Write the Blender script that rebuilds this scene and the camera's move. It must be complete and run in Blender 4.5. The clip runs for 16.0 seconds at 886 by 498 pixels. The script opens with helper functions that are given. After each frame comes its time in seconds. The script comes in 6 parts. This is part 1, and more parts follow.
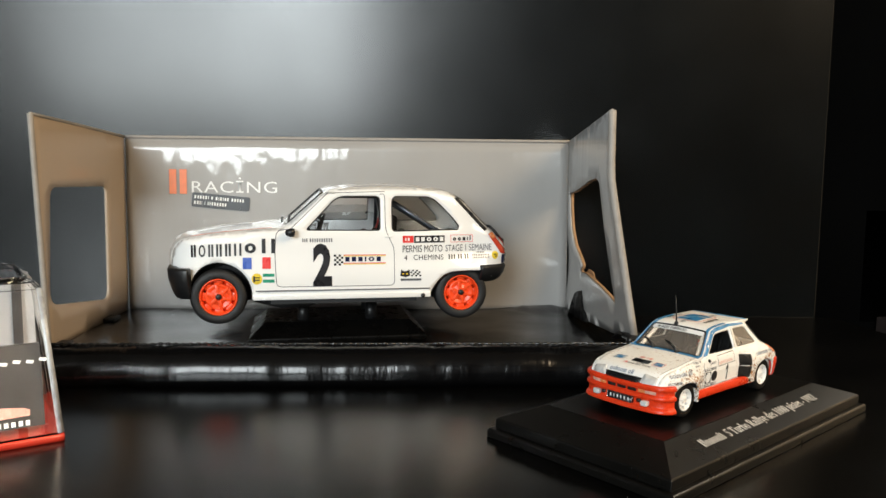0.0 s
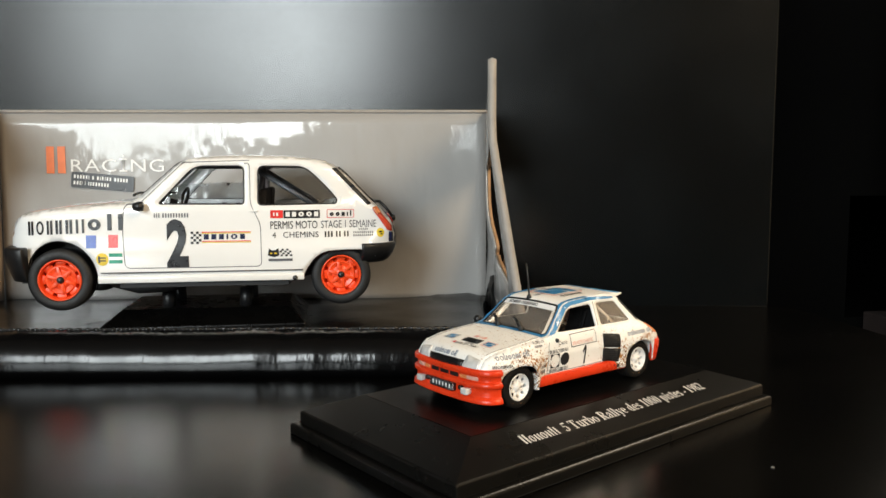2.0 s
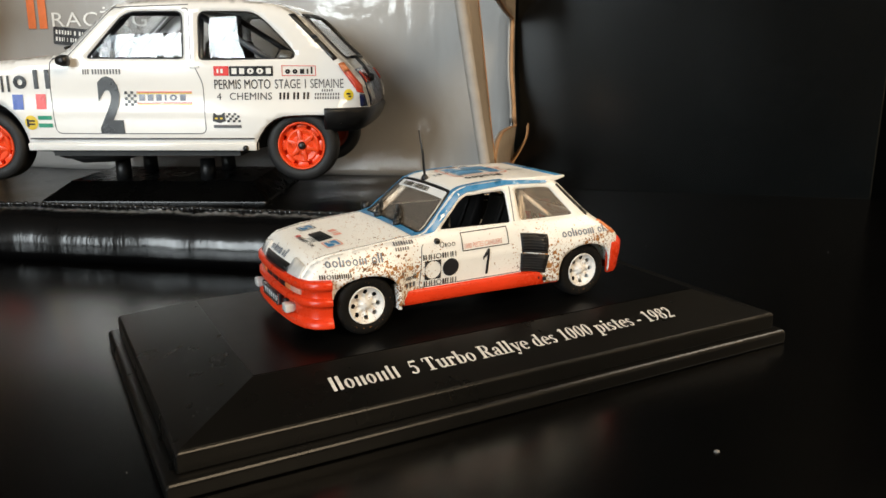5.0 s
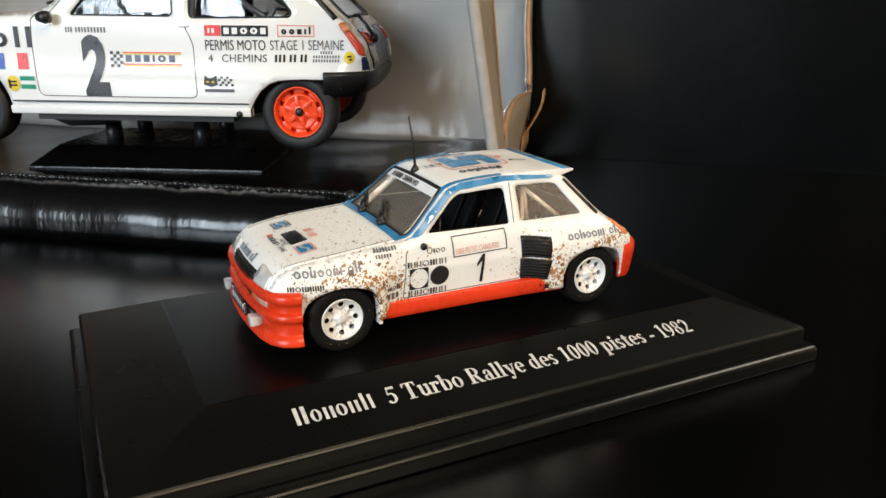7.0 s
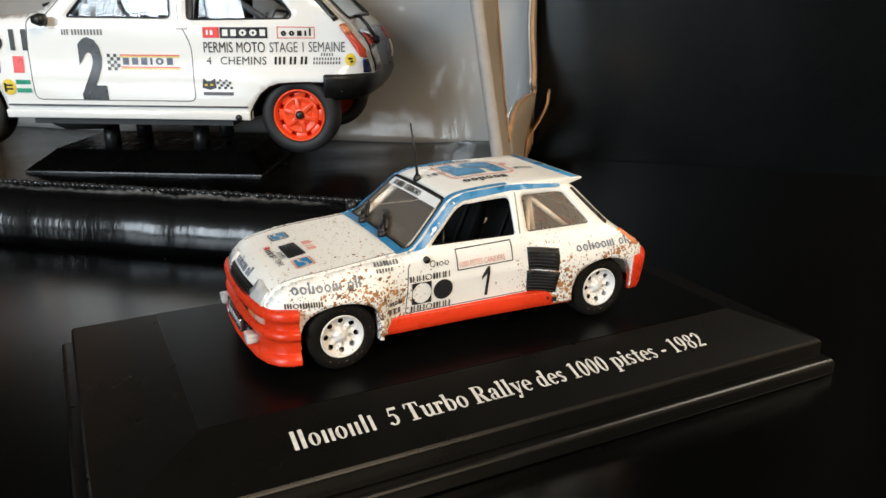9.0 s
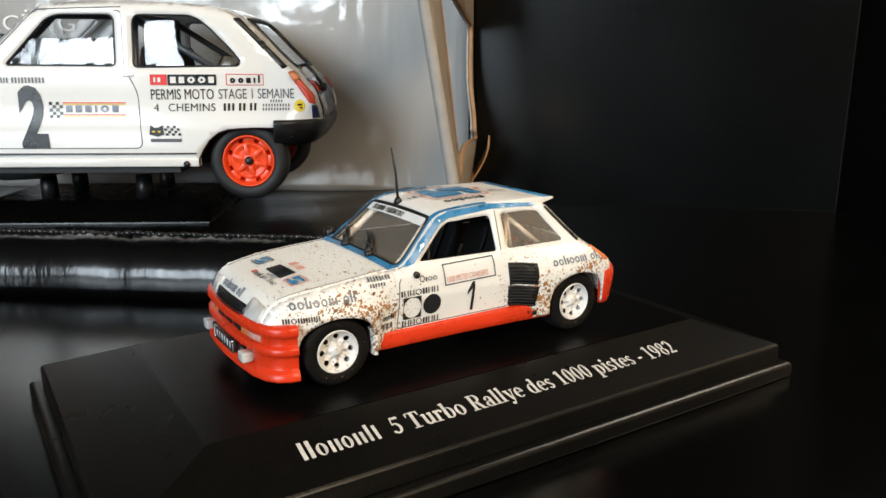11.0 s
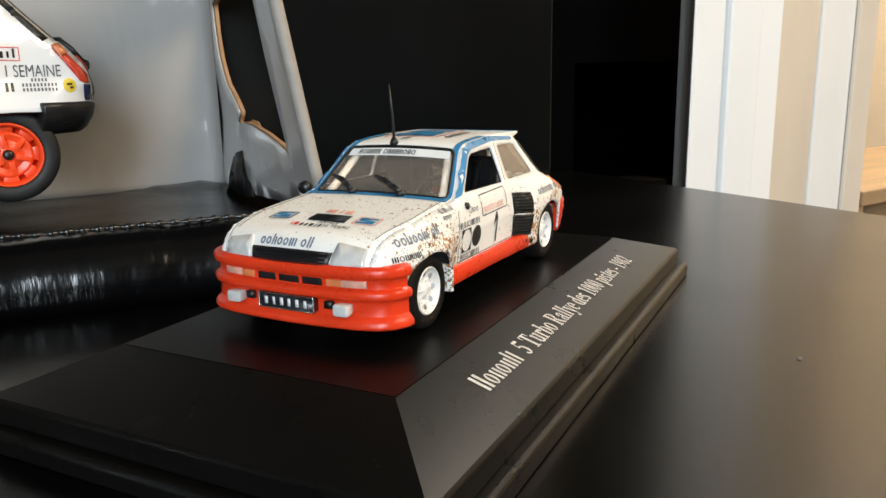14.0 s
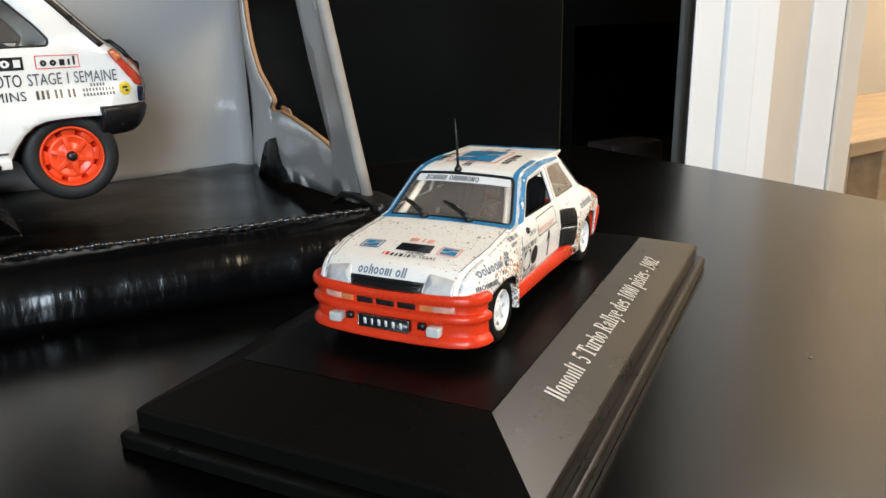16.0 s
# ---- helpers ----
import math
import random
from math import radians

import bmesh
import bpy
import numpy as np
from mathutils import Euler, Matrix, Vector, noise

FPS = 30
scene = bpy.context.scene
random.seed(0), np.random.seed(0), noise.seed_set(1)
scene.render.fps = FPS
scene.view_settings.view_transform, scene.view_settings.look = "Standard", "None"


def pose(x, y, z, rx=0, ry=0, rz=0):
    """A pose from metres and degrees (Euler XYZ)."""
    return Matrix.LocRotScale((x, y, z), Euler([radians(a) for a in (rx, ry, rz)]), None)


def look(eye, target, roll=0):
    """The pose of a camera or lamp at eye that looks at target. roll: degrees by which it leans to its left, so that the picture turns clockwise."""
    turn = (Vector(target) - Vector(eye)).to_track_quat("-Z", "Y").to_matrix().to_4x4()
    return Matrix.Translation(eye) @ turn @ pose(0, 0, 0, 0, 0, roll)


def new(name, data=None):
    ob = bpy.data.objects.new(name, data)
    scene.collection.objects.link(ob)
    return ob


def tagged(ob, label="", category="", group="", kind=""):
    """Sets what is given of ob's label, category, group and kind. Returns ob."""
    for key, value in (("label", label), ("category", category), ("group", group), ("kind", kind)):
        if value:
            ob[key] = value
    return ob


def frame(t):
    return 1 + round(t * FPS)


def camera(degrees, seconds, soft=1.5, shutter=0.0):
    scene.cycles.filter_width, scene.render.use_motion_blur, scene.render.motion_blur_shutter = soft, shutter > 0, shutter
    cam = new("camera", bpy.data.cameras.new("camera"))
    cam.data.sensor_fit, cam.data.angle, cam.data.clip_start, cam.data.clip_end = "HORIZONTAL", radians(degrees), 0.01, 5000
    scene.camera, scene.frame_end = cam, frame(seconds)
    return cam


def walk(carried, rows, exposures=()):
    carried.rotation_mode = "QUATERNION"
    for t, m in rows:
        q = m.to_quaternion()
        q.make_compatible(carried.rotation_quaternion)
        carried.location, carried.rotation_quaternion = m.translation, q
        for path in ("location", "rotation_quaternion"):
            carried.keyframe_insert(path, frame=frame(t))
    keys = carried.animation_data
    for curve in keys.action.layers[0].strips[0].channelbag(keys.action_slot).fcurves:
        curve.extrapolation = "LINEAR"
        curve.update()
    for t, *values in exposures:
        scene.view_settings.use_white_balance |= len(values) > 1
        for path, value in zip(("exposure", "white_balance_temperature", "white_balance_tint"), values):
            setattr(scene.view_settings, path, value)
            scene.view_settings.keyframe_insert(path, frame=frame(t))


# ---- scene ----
# Camera
cam = camera(59.3, 16.0, soft=1.5)
PATH = [
    (0.0, -0.0053, -0.0094, 0.1056, 83.75, -0.57, -10.43),
    (0.5, 0.0246, 0.0040, 0.0983, 83.92, -0.55, -9.23),
    (1.0, 0.0531, 0.0189, 0.0899, 84.06, -0.60, -7.42),
    (1.5, 0.0783, 0.0260, 0.0854, 84.70, 0.29, -8.11),
    (2.0, 0.0782, 0.0271, 0.0835, 84.45, 0.07, -8.58),
    (2.5, 0.0955, 0.0356, 0.0756, 84.00, 0.26, -7.86),
    (3.0, 0.1143, 0.0510, 0.0681, 83.41, 0.77, -6.05),
    (3.5, 0.1253, 0.0653, 0.0634, 83.07, 0.68, -5.22),
    (4.0, 0.1371, 0.0759, 0.0605, 81.70, 0.26, -3.89),
    (4.2, 0.1452, 0.0803, 0.0639, 80.68, 0.13, -1.85),
    (4.5, 0.1521, 0.0854, 0.0669, 77.52, 0.69, 0.10),
    (4.7, 0.1548, 0.0888, 0.0694, 76.50, 0.63, 1.16),
    (7.0, 0.1632, 0.1172, 0.0782, 71.70, -0.37, 3.91),
    (7.5, 0.1655, 0.1174, 0.0814, 71.11, -0.01, 4.37),
    (8.0, 0.1650, 0.1222, 0.0817, 71.48, -0.12, 4.68),
    (8.5, 0.1641, 0.1237, 0.0803, 71.09, -0.09, 4.38),
    (10.8, 0.1516, 0.1180, 0.0743, 75.82, -0.10, -0.12),
    (11.0, 0.1493, 0.1161, 0.0717, 76.18, -0.04, -2.26),
    (11.5, 0.1390, 0.1177, 0.0662, 77.72, 0.27, -7.64),
    (12.0, 0.1243, 0.1182, 0.0645, 79.37, -0.01, -12.32),
    (12.5, 0.1074, 0.1208, 0.0592, 80.41, 0.06, -18.61),
    (13.0, 0.0893, 0.1282, 0.0563, 81.01, -0.00, -22.37),
    (13.5, 0.0802, 0.1333, 0.0558, 81.32, -0.21, -28.30),
    (14.0, 0.0690, 0.1419, 0.0553, 77.23, 1.03, -32.56),
    (14.2, 0.0662, 0.1453, 0.0609, 74.68, 1.86, -32.97),
    (14.5, 0.0608, 0.1468, 0.0700, 73.38, 2.48, -32.87),
    (15.0, 0.0545, 0.1434, 0.0801, 68.80, 2.37, -34.11),
    (15.5, 0.0509, 0.1386, 0.0868, 68.87, 2.41, -34.13),
    (16.0, 0.0461, 0.1364, 0.0760, 73.13, 1.19, -33.66),

]
EXPOSURES = [(0.0, 0.08, 6650, 10), (3.5, 0.0, 6720, 10), (4.5, -0.05, 6700, 10), (7.0, 0.03, 6130, 10), (11.0, 0.0, 6200, 10), (12.5, 0.0, 6180, 10), (14.0, 0.13, 6200, 10), (15.5, 0.15, 6150, 10), (16.0, 0.13, 5950, 10)]
walk(cam, [(t, pose(x, y, z, rx, ry, rz)) for t, x, y, z, rx, ry, rz in PATH], EXPOSURES)

# World: daylight outside the room's window
world = bpy.data.worlds.new("world")
scene.world = world
world.use_nodes = True
_n = world.node_tree.nodes
_sky = _n.new("ShaderNodeTexSky")
_sky.sky_type, _sky.sun_disc, _sky.sun_elevation, _sky.sun_rotation = "NISHITA", False, radians(35), radians(200)
world.node_tree.links.new(_sky.outputs[0], _n["Background"].inputs[0])
_n["Background"].inputs[1].default_value = 0.1


def area_lamp(name, m, sx, sy, watts, colour, label, spread=180):
    data = bpy.data.lights.new(name, "AREA")
    data.shape, data.size, data.size_y, data.energy, data.color = "RECTANGLE", sx, sy, watts, colour
    data.spread = radians(spread)
    ob = new(name, data)
    ob.matrix_world = m
    return tagged(ob, label, "lamp")


# Daylight in the opening of the window behind the camera, one lamp for each casement
for x, w, p in ((-1.93, 0.94, 50), (-1.11, 0.62, 56)):
    area_lamp("window_daylight", look((x, -2.38, 0.95), (x, 0, 0.75)), w, 1.25, p, (0.86, 0.96, 1.0), "daylight in the tall casement of a window")
# Two added lamps, sources unseen: warm fill, and light for the hallway beyond the post
area_lamp("warm_fill", look((0.95, -0.60, 0.95), (0.25, 0.3, 0)), 0.60, 0.60, 17.0, (1.0, 0.785, 0.52), "added warm fill light over the small car")
# Added light, placed only to brighten the hallway walls
area_lamp("hallway_fill", look((1.75, 1.00, 1.70), (1.75, 1.10, 0.0)), 0.80, 0.80, 40.0, (1.0, 0.88, 0.70), "added warm light for the bright hallway")


# ---------------------------------------------------------------- materials
def material(name):
    m = bpy.data.materials.new(name)
    m.use_nodes = True
    nt = m.node_tree
    return m, nt, nt.nodes["Principled BSDF"]


def node(nt, kind, **kw):
    n = nt.nodes.new(kind)
    for k, v in kw.items():
        n.inputs[k.replace("_", " ")].default_value = v
    return n


def noise_tex(nt, scale, detail=4.0, stretch=(1, 1, 1)):
    co = nt.nodes.new("ShaderNodeTexCoord")
    mp = nt.nodes.new("ShaderNodeMapping")
    mp.inputs["Scale"].default_value = stretch
    nz = node(nt, "ShaderNodeTexNoise", Scale=scale, Detail=detail)
    nt.links.new(co.outputs["Object"], mp.inputs[0])
    nt.links.new(mp.outputs[0], nz.inputs["Vector"])
    return nz


def ramp(nt, source, stops):
    r = nt.nodes.new("ShaderNodeValToRGB")
    e = r.color_ramp.elements
    while len(e) < len(stops):
        e.new(0.5)
    for el, (p, c) in zip(e, stops):
        el.position = p
        el.color = (*c, 1) if isinstance(c, tuple) else (c, c, c, 1)
    nt.links.new(source, r.inputs[0])
    return r


def surface(name, colour, rough=0.5, metal=0.0, vary=0.08, scale=40.0, bump=0.0, bump_scale=200.0, rough_vary=0.08,
            coat=0.0, stretch=(1, 1, 1), spec=0.5, warp=0.0, warp_scale=12.0, coat_rough=0.06):
    """A plain material: colour and roughness vary at a coarse scale, relief at a fine one."""
    m, nt, b = material(name)
    big, fine = noise_tex(nt, scale, 4, stretch), noise_tex(nt, bump_scale, 3, stretch)
    lo = tuple(max(0.0, c * (1 - vary)) for c in colour)
    hi = tuple(min(1.0, c * (1 + vary)) for c in colour)
    nt.links.new(ramp(nt, big.outputs[0], [(0.3, lo), (0.7, hi)]).outputs[0], b.inputs["Base Color"])
    mix = nt.nodes.new("ShaderNodeMath")
    mix.operation = "ADD"
    nt.links.new(big.outputs[0], mix.inputs[0])
    nt.links.new(fine.outputs[0], mix.inputs[1])
    mr = nt.nodes.new("ShaderNodeMapRange")
    for i, v in ((1, 0.6), (2, 1.4), (3, max(0.02, rough - rough_vary)), (4, min(1, rough + rough_vary))):
        mr.inputs[i].default_value = v
    nt.links.new(mix.outputs[0], mr.inputs[0])
    nt.links.new(mr.outputs[0], b.inputs["Roughness"])
    b.inputs["Metallic"].default_value = metal
    b.inputs["Coat Weight"].default_value = coat
    b.inputs["Coat Roughness"].default_value = coat_rough
    b.inputs["Specular IOR Level"].default_value = spec
    last = None
    if bump:
        bp = node(nt, "ShaderNodeBump", Strength=1.0, Distance=bump)
        nt.links.new(fine.outputs[0], bp.inputs["Height"])
        last = bp
    if warp:
        wz = noise_tex(nt, warp_scale, 2, stretch)
        wb = node(nt, "ShaderNodeBump", Strength=1.0, Distance=warp)
        nt.links.new(wz.outputs[0], wb.inputs["Height"])
        if last:
            nt.links.new(last.outputs[0], wb.inputs["Normal"])
        last = wb
    if last:
        nt.links.new(last.outputs[0], b.inputs["Normal"])
        if coat:
            nt.links.new(last.outputs[0], b.inputs["Coat Normal"])
    return m


def glass(name, tint=(0.95, 0.96, 0.96), rough=0.0, ior=1.45):
    m, nt, b = material(name)
    b.inputs["Base Color"].default_value = (*tint, 1)
    b.inputs["Transmission Weight"].default_value = 1.0
    b.inputs["Roughness"].default_value = rough
    b.inputs["IOR"].default_value = ior
    return m


def smoky(name):
    """Cloudy clear plastic of the small model's windows."""
    m, nt, b = material(name)
    b.inputs["Base Color"].default_value = (0.80, 0.71, 0.62, 1)
    b.inputs["Transmission Weight"].default_value = 0.93
    b.inputs["IOR"].default_value = 1.4
    rg = noise_tex(nt, 250, 3)
    mr = nt.nodes.new("ShaderNodeMapRange")
    mr.inputs[3].default_value, mr.inputs[4].default_value = 0.01, 0.06
    nt.links.new(rg.outputs[0], mr.inputs[0])
    nt.links.new(mr.outputs[0], b.inputs["Roughness"])
    return m


def muddy_paint(name, colour, amount=1.0, gloss=0.28):
    """Paint, or rubber, spattered with brown mud, thick behind the wheels and thin on the roof and the bonnet."""
    m, nt, b = material(name)
    L = nt.links.new
    co = nt.nodes.new("ShaderNodeTexCoord")
    cover = noise_tex(nt, 90, 3)
    masks = []
    for scale, size, soft in ((850, 0.23, 0.06), (1400, 0.23, 0.07), (2400, 0.25, 0.07)):
        wz = noise_tex(nt, scale * 1.5, 2)
        warp = nt.nodes.new("ShaderNodeVectorMath")
        warp.operation = "SCALE"
        warp.inputs["Scale"].default_value = 0.9 / scale
        L(wz.outputs[1], warp.inputs[0])
        add = nt.nodes.new("ShaderNodeVectorMath")
        L(co.outputs["Object"], add.inputs[0])
        L(warp.outputs[0], add.inputs[1])
        v = node(nt, "ShaderNodeTexVoronoi", Scale=scale)
        L(add.outputs[0], v.inputs["Vector"])
        keep = nt.nodes.new("ShaderNodeSeparateColor")
        L(v.outputs["Color"], keep.inputs[0])
        # each cell: a blot whose size is drawn by chance, scaled by how dirty the place is
        sz = nt.nodes.new("ShaderNodeMath")
        sz.operation = "MULTIPLY"
        L(keep.outputs[0], sz.inputs[0])
        L(cover.outputs[0], sz.inputs[1])
        masks.append((v, sz, size, soft))
    sep = nt.nodes.new("ShaderNodeSeparateXYZ")
    L(co.outputs["Object"], sep.inputs[0])
    # dirt thrown up by the front and the rear wheel: strips of the car's length
    dirt = []
    for x0, wdt in ((-0.0085, 0.0135), (-0.045, 0.010), (-0.062, 0.012), (0.004, 0.010)):
        d = nt.nodes.new("ShaderNodeMath")
        d.operation = "SUBTRACT"
        L(sep.outputs[0], d.inputs[0])
        d.inputs[1].default_value = x0
        a = nt.nodes.new("ShaderNodeMath")
        a.operation = "ABSOLUTE"
        L(d.outputs[0], a.inputs[0])
        mr = nt.nodes.new("ShaderNodeMapRange")
        for i, val in ((1, 0.0), (2, wdt), (3, 1.0), (4, 0.0)):
            mr.inputs[i].default_value = val
        L(a.outputs[0], mr.inputs[0])
        dirt.append(mr)
    s1 = nt.nodes.new("ShaderNodeMath")
    s1.operation = "ADD"
    L(dirt[0].outputs[0], s1.inputs[0])
    L(dirt[1].outputs[0], s1.inputs[1])
    s2 = nt.nodes.new("ShaderNodeMath")
    s2.operation = "MAXIMUM"
    L(s1.outputs[0], s2.inputs[0])
    L(dirt[2].outputs[0], s2.inputs[1])
    fender = nt.nodes.new("ShaderNodeMath")
    fender.operation = "MULTIPLY_ADD"
    fender.inputs[1].default_value = 0.65
    L(dirt[3].outputs[0], fender.inputs[0])
    L(s2.outputs[0], fender.inputs[2])
    high = nt.nodes.new("ShaderNodeMapRange")
    for i, val in ((1, 0.0145), (2, 0.0215), (3, 1.0), (4, 0.0)):
        high.inputs[i].default_value = val
    L(sep.outputs[2], high.inputs[0])
    s3 = nt.nodes.new("ShaderNodeMath")
    s3.operation = "MULTIPLY"
    L(fender.outputs[0], s3.inputs[0])
    L(high.outputs[0], s3.inputs[1])
    amt = nt.nodes.new("ShaderNodeMapRange")
    for i, val in ((1, 0.0), (2, 1.0), (3, 0.27 * amount), (4, 1.15 * amount)):
        amt.inputs[i].default_value = val
    L(s3.outputs[0], amt.inputs[0])
    total = None
    for v, sz, size, soft in masks:
        r0 = nt.nodes.new("ShaderNodeMath")
        r0.operation = "MULTIPLY"
        L(sz.outputs[0], r0.inputs[0])
        L(amt.outputs[0], r0.inputs[1])
        df = nt.nodes.new("ShaderNodeMath")
        df.operation = "SUBTRACT"
        L(r0.outputs[0], df.inputs[0])
        L(v.outputs["Distance"], df.inputs[1])
        mr = nt.nodes.new("ShaderNodeMapRange")
        for i, val in ((1, -0.02), (2, soft), (3, 0.0), (4, 1.0)):
            mr.inputs[i].default_value = val
        L(df.outputs[0], mr.inputs[0])
        if total is None:
            total = mr.outputs[0]
        else:
            mx = nt.nodes.new("ShaderNodeMath")
            mx.operation = "MAXIMUM"
            L(total, mx.inputs[0])
            L(mr.outputs[0], mx.inputs[1])
            total = mx.outputs[0]
    tone = noise_tex(nt, 500, 3)
    mud = ramp(nt, tone.outputs[0], [(0.34, (0.13, 0.065, 0.03)), (0.48, (0.36, 0.155, 0.045)), (0.66, (0.50, 0.26, 0.10))])
    paint = ramp(nt, cover.outputs[0], [(0.3, tuple(c * 0.94 for c in colour)), (0.7, colour)])
    mixc = nt.nodes.new("ShaderNodeMix")
    mixc.data_type = "RGBA"
    L(total, mixc.inputs["Factor"])
    L(paint.outputs[0], mixc.inputs[6])
    L(mud.outputs[0], mixc.inputs[7])
    L(mixc.outputs[2], b.inputs["Base Color"])
    rr = nt.nodes.new("ShaderNodeMapRange")
    rr.inputs[3].default_value, rr.inputs[4].default_value = gloss, 0.8
    L(total, rr.inputs[0])
    L(rr.outputs[0], b.inputs["Roughness"])
    if gloss > 0.5:
        b.inputs["Specular IOR Level"].default_value = 0.15
    bp = node(nt, "ShaderNodeBump", Strength=1.0, Distance=0.00012)
    L(total, bp.inputs["Height"])
    L(bp.outputs[0], b.inputs["Normal"])
    return m


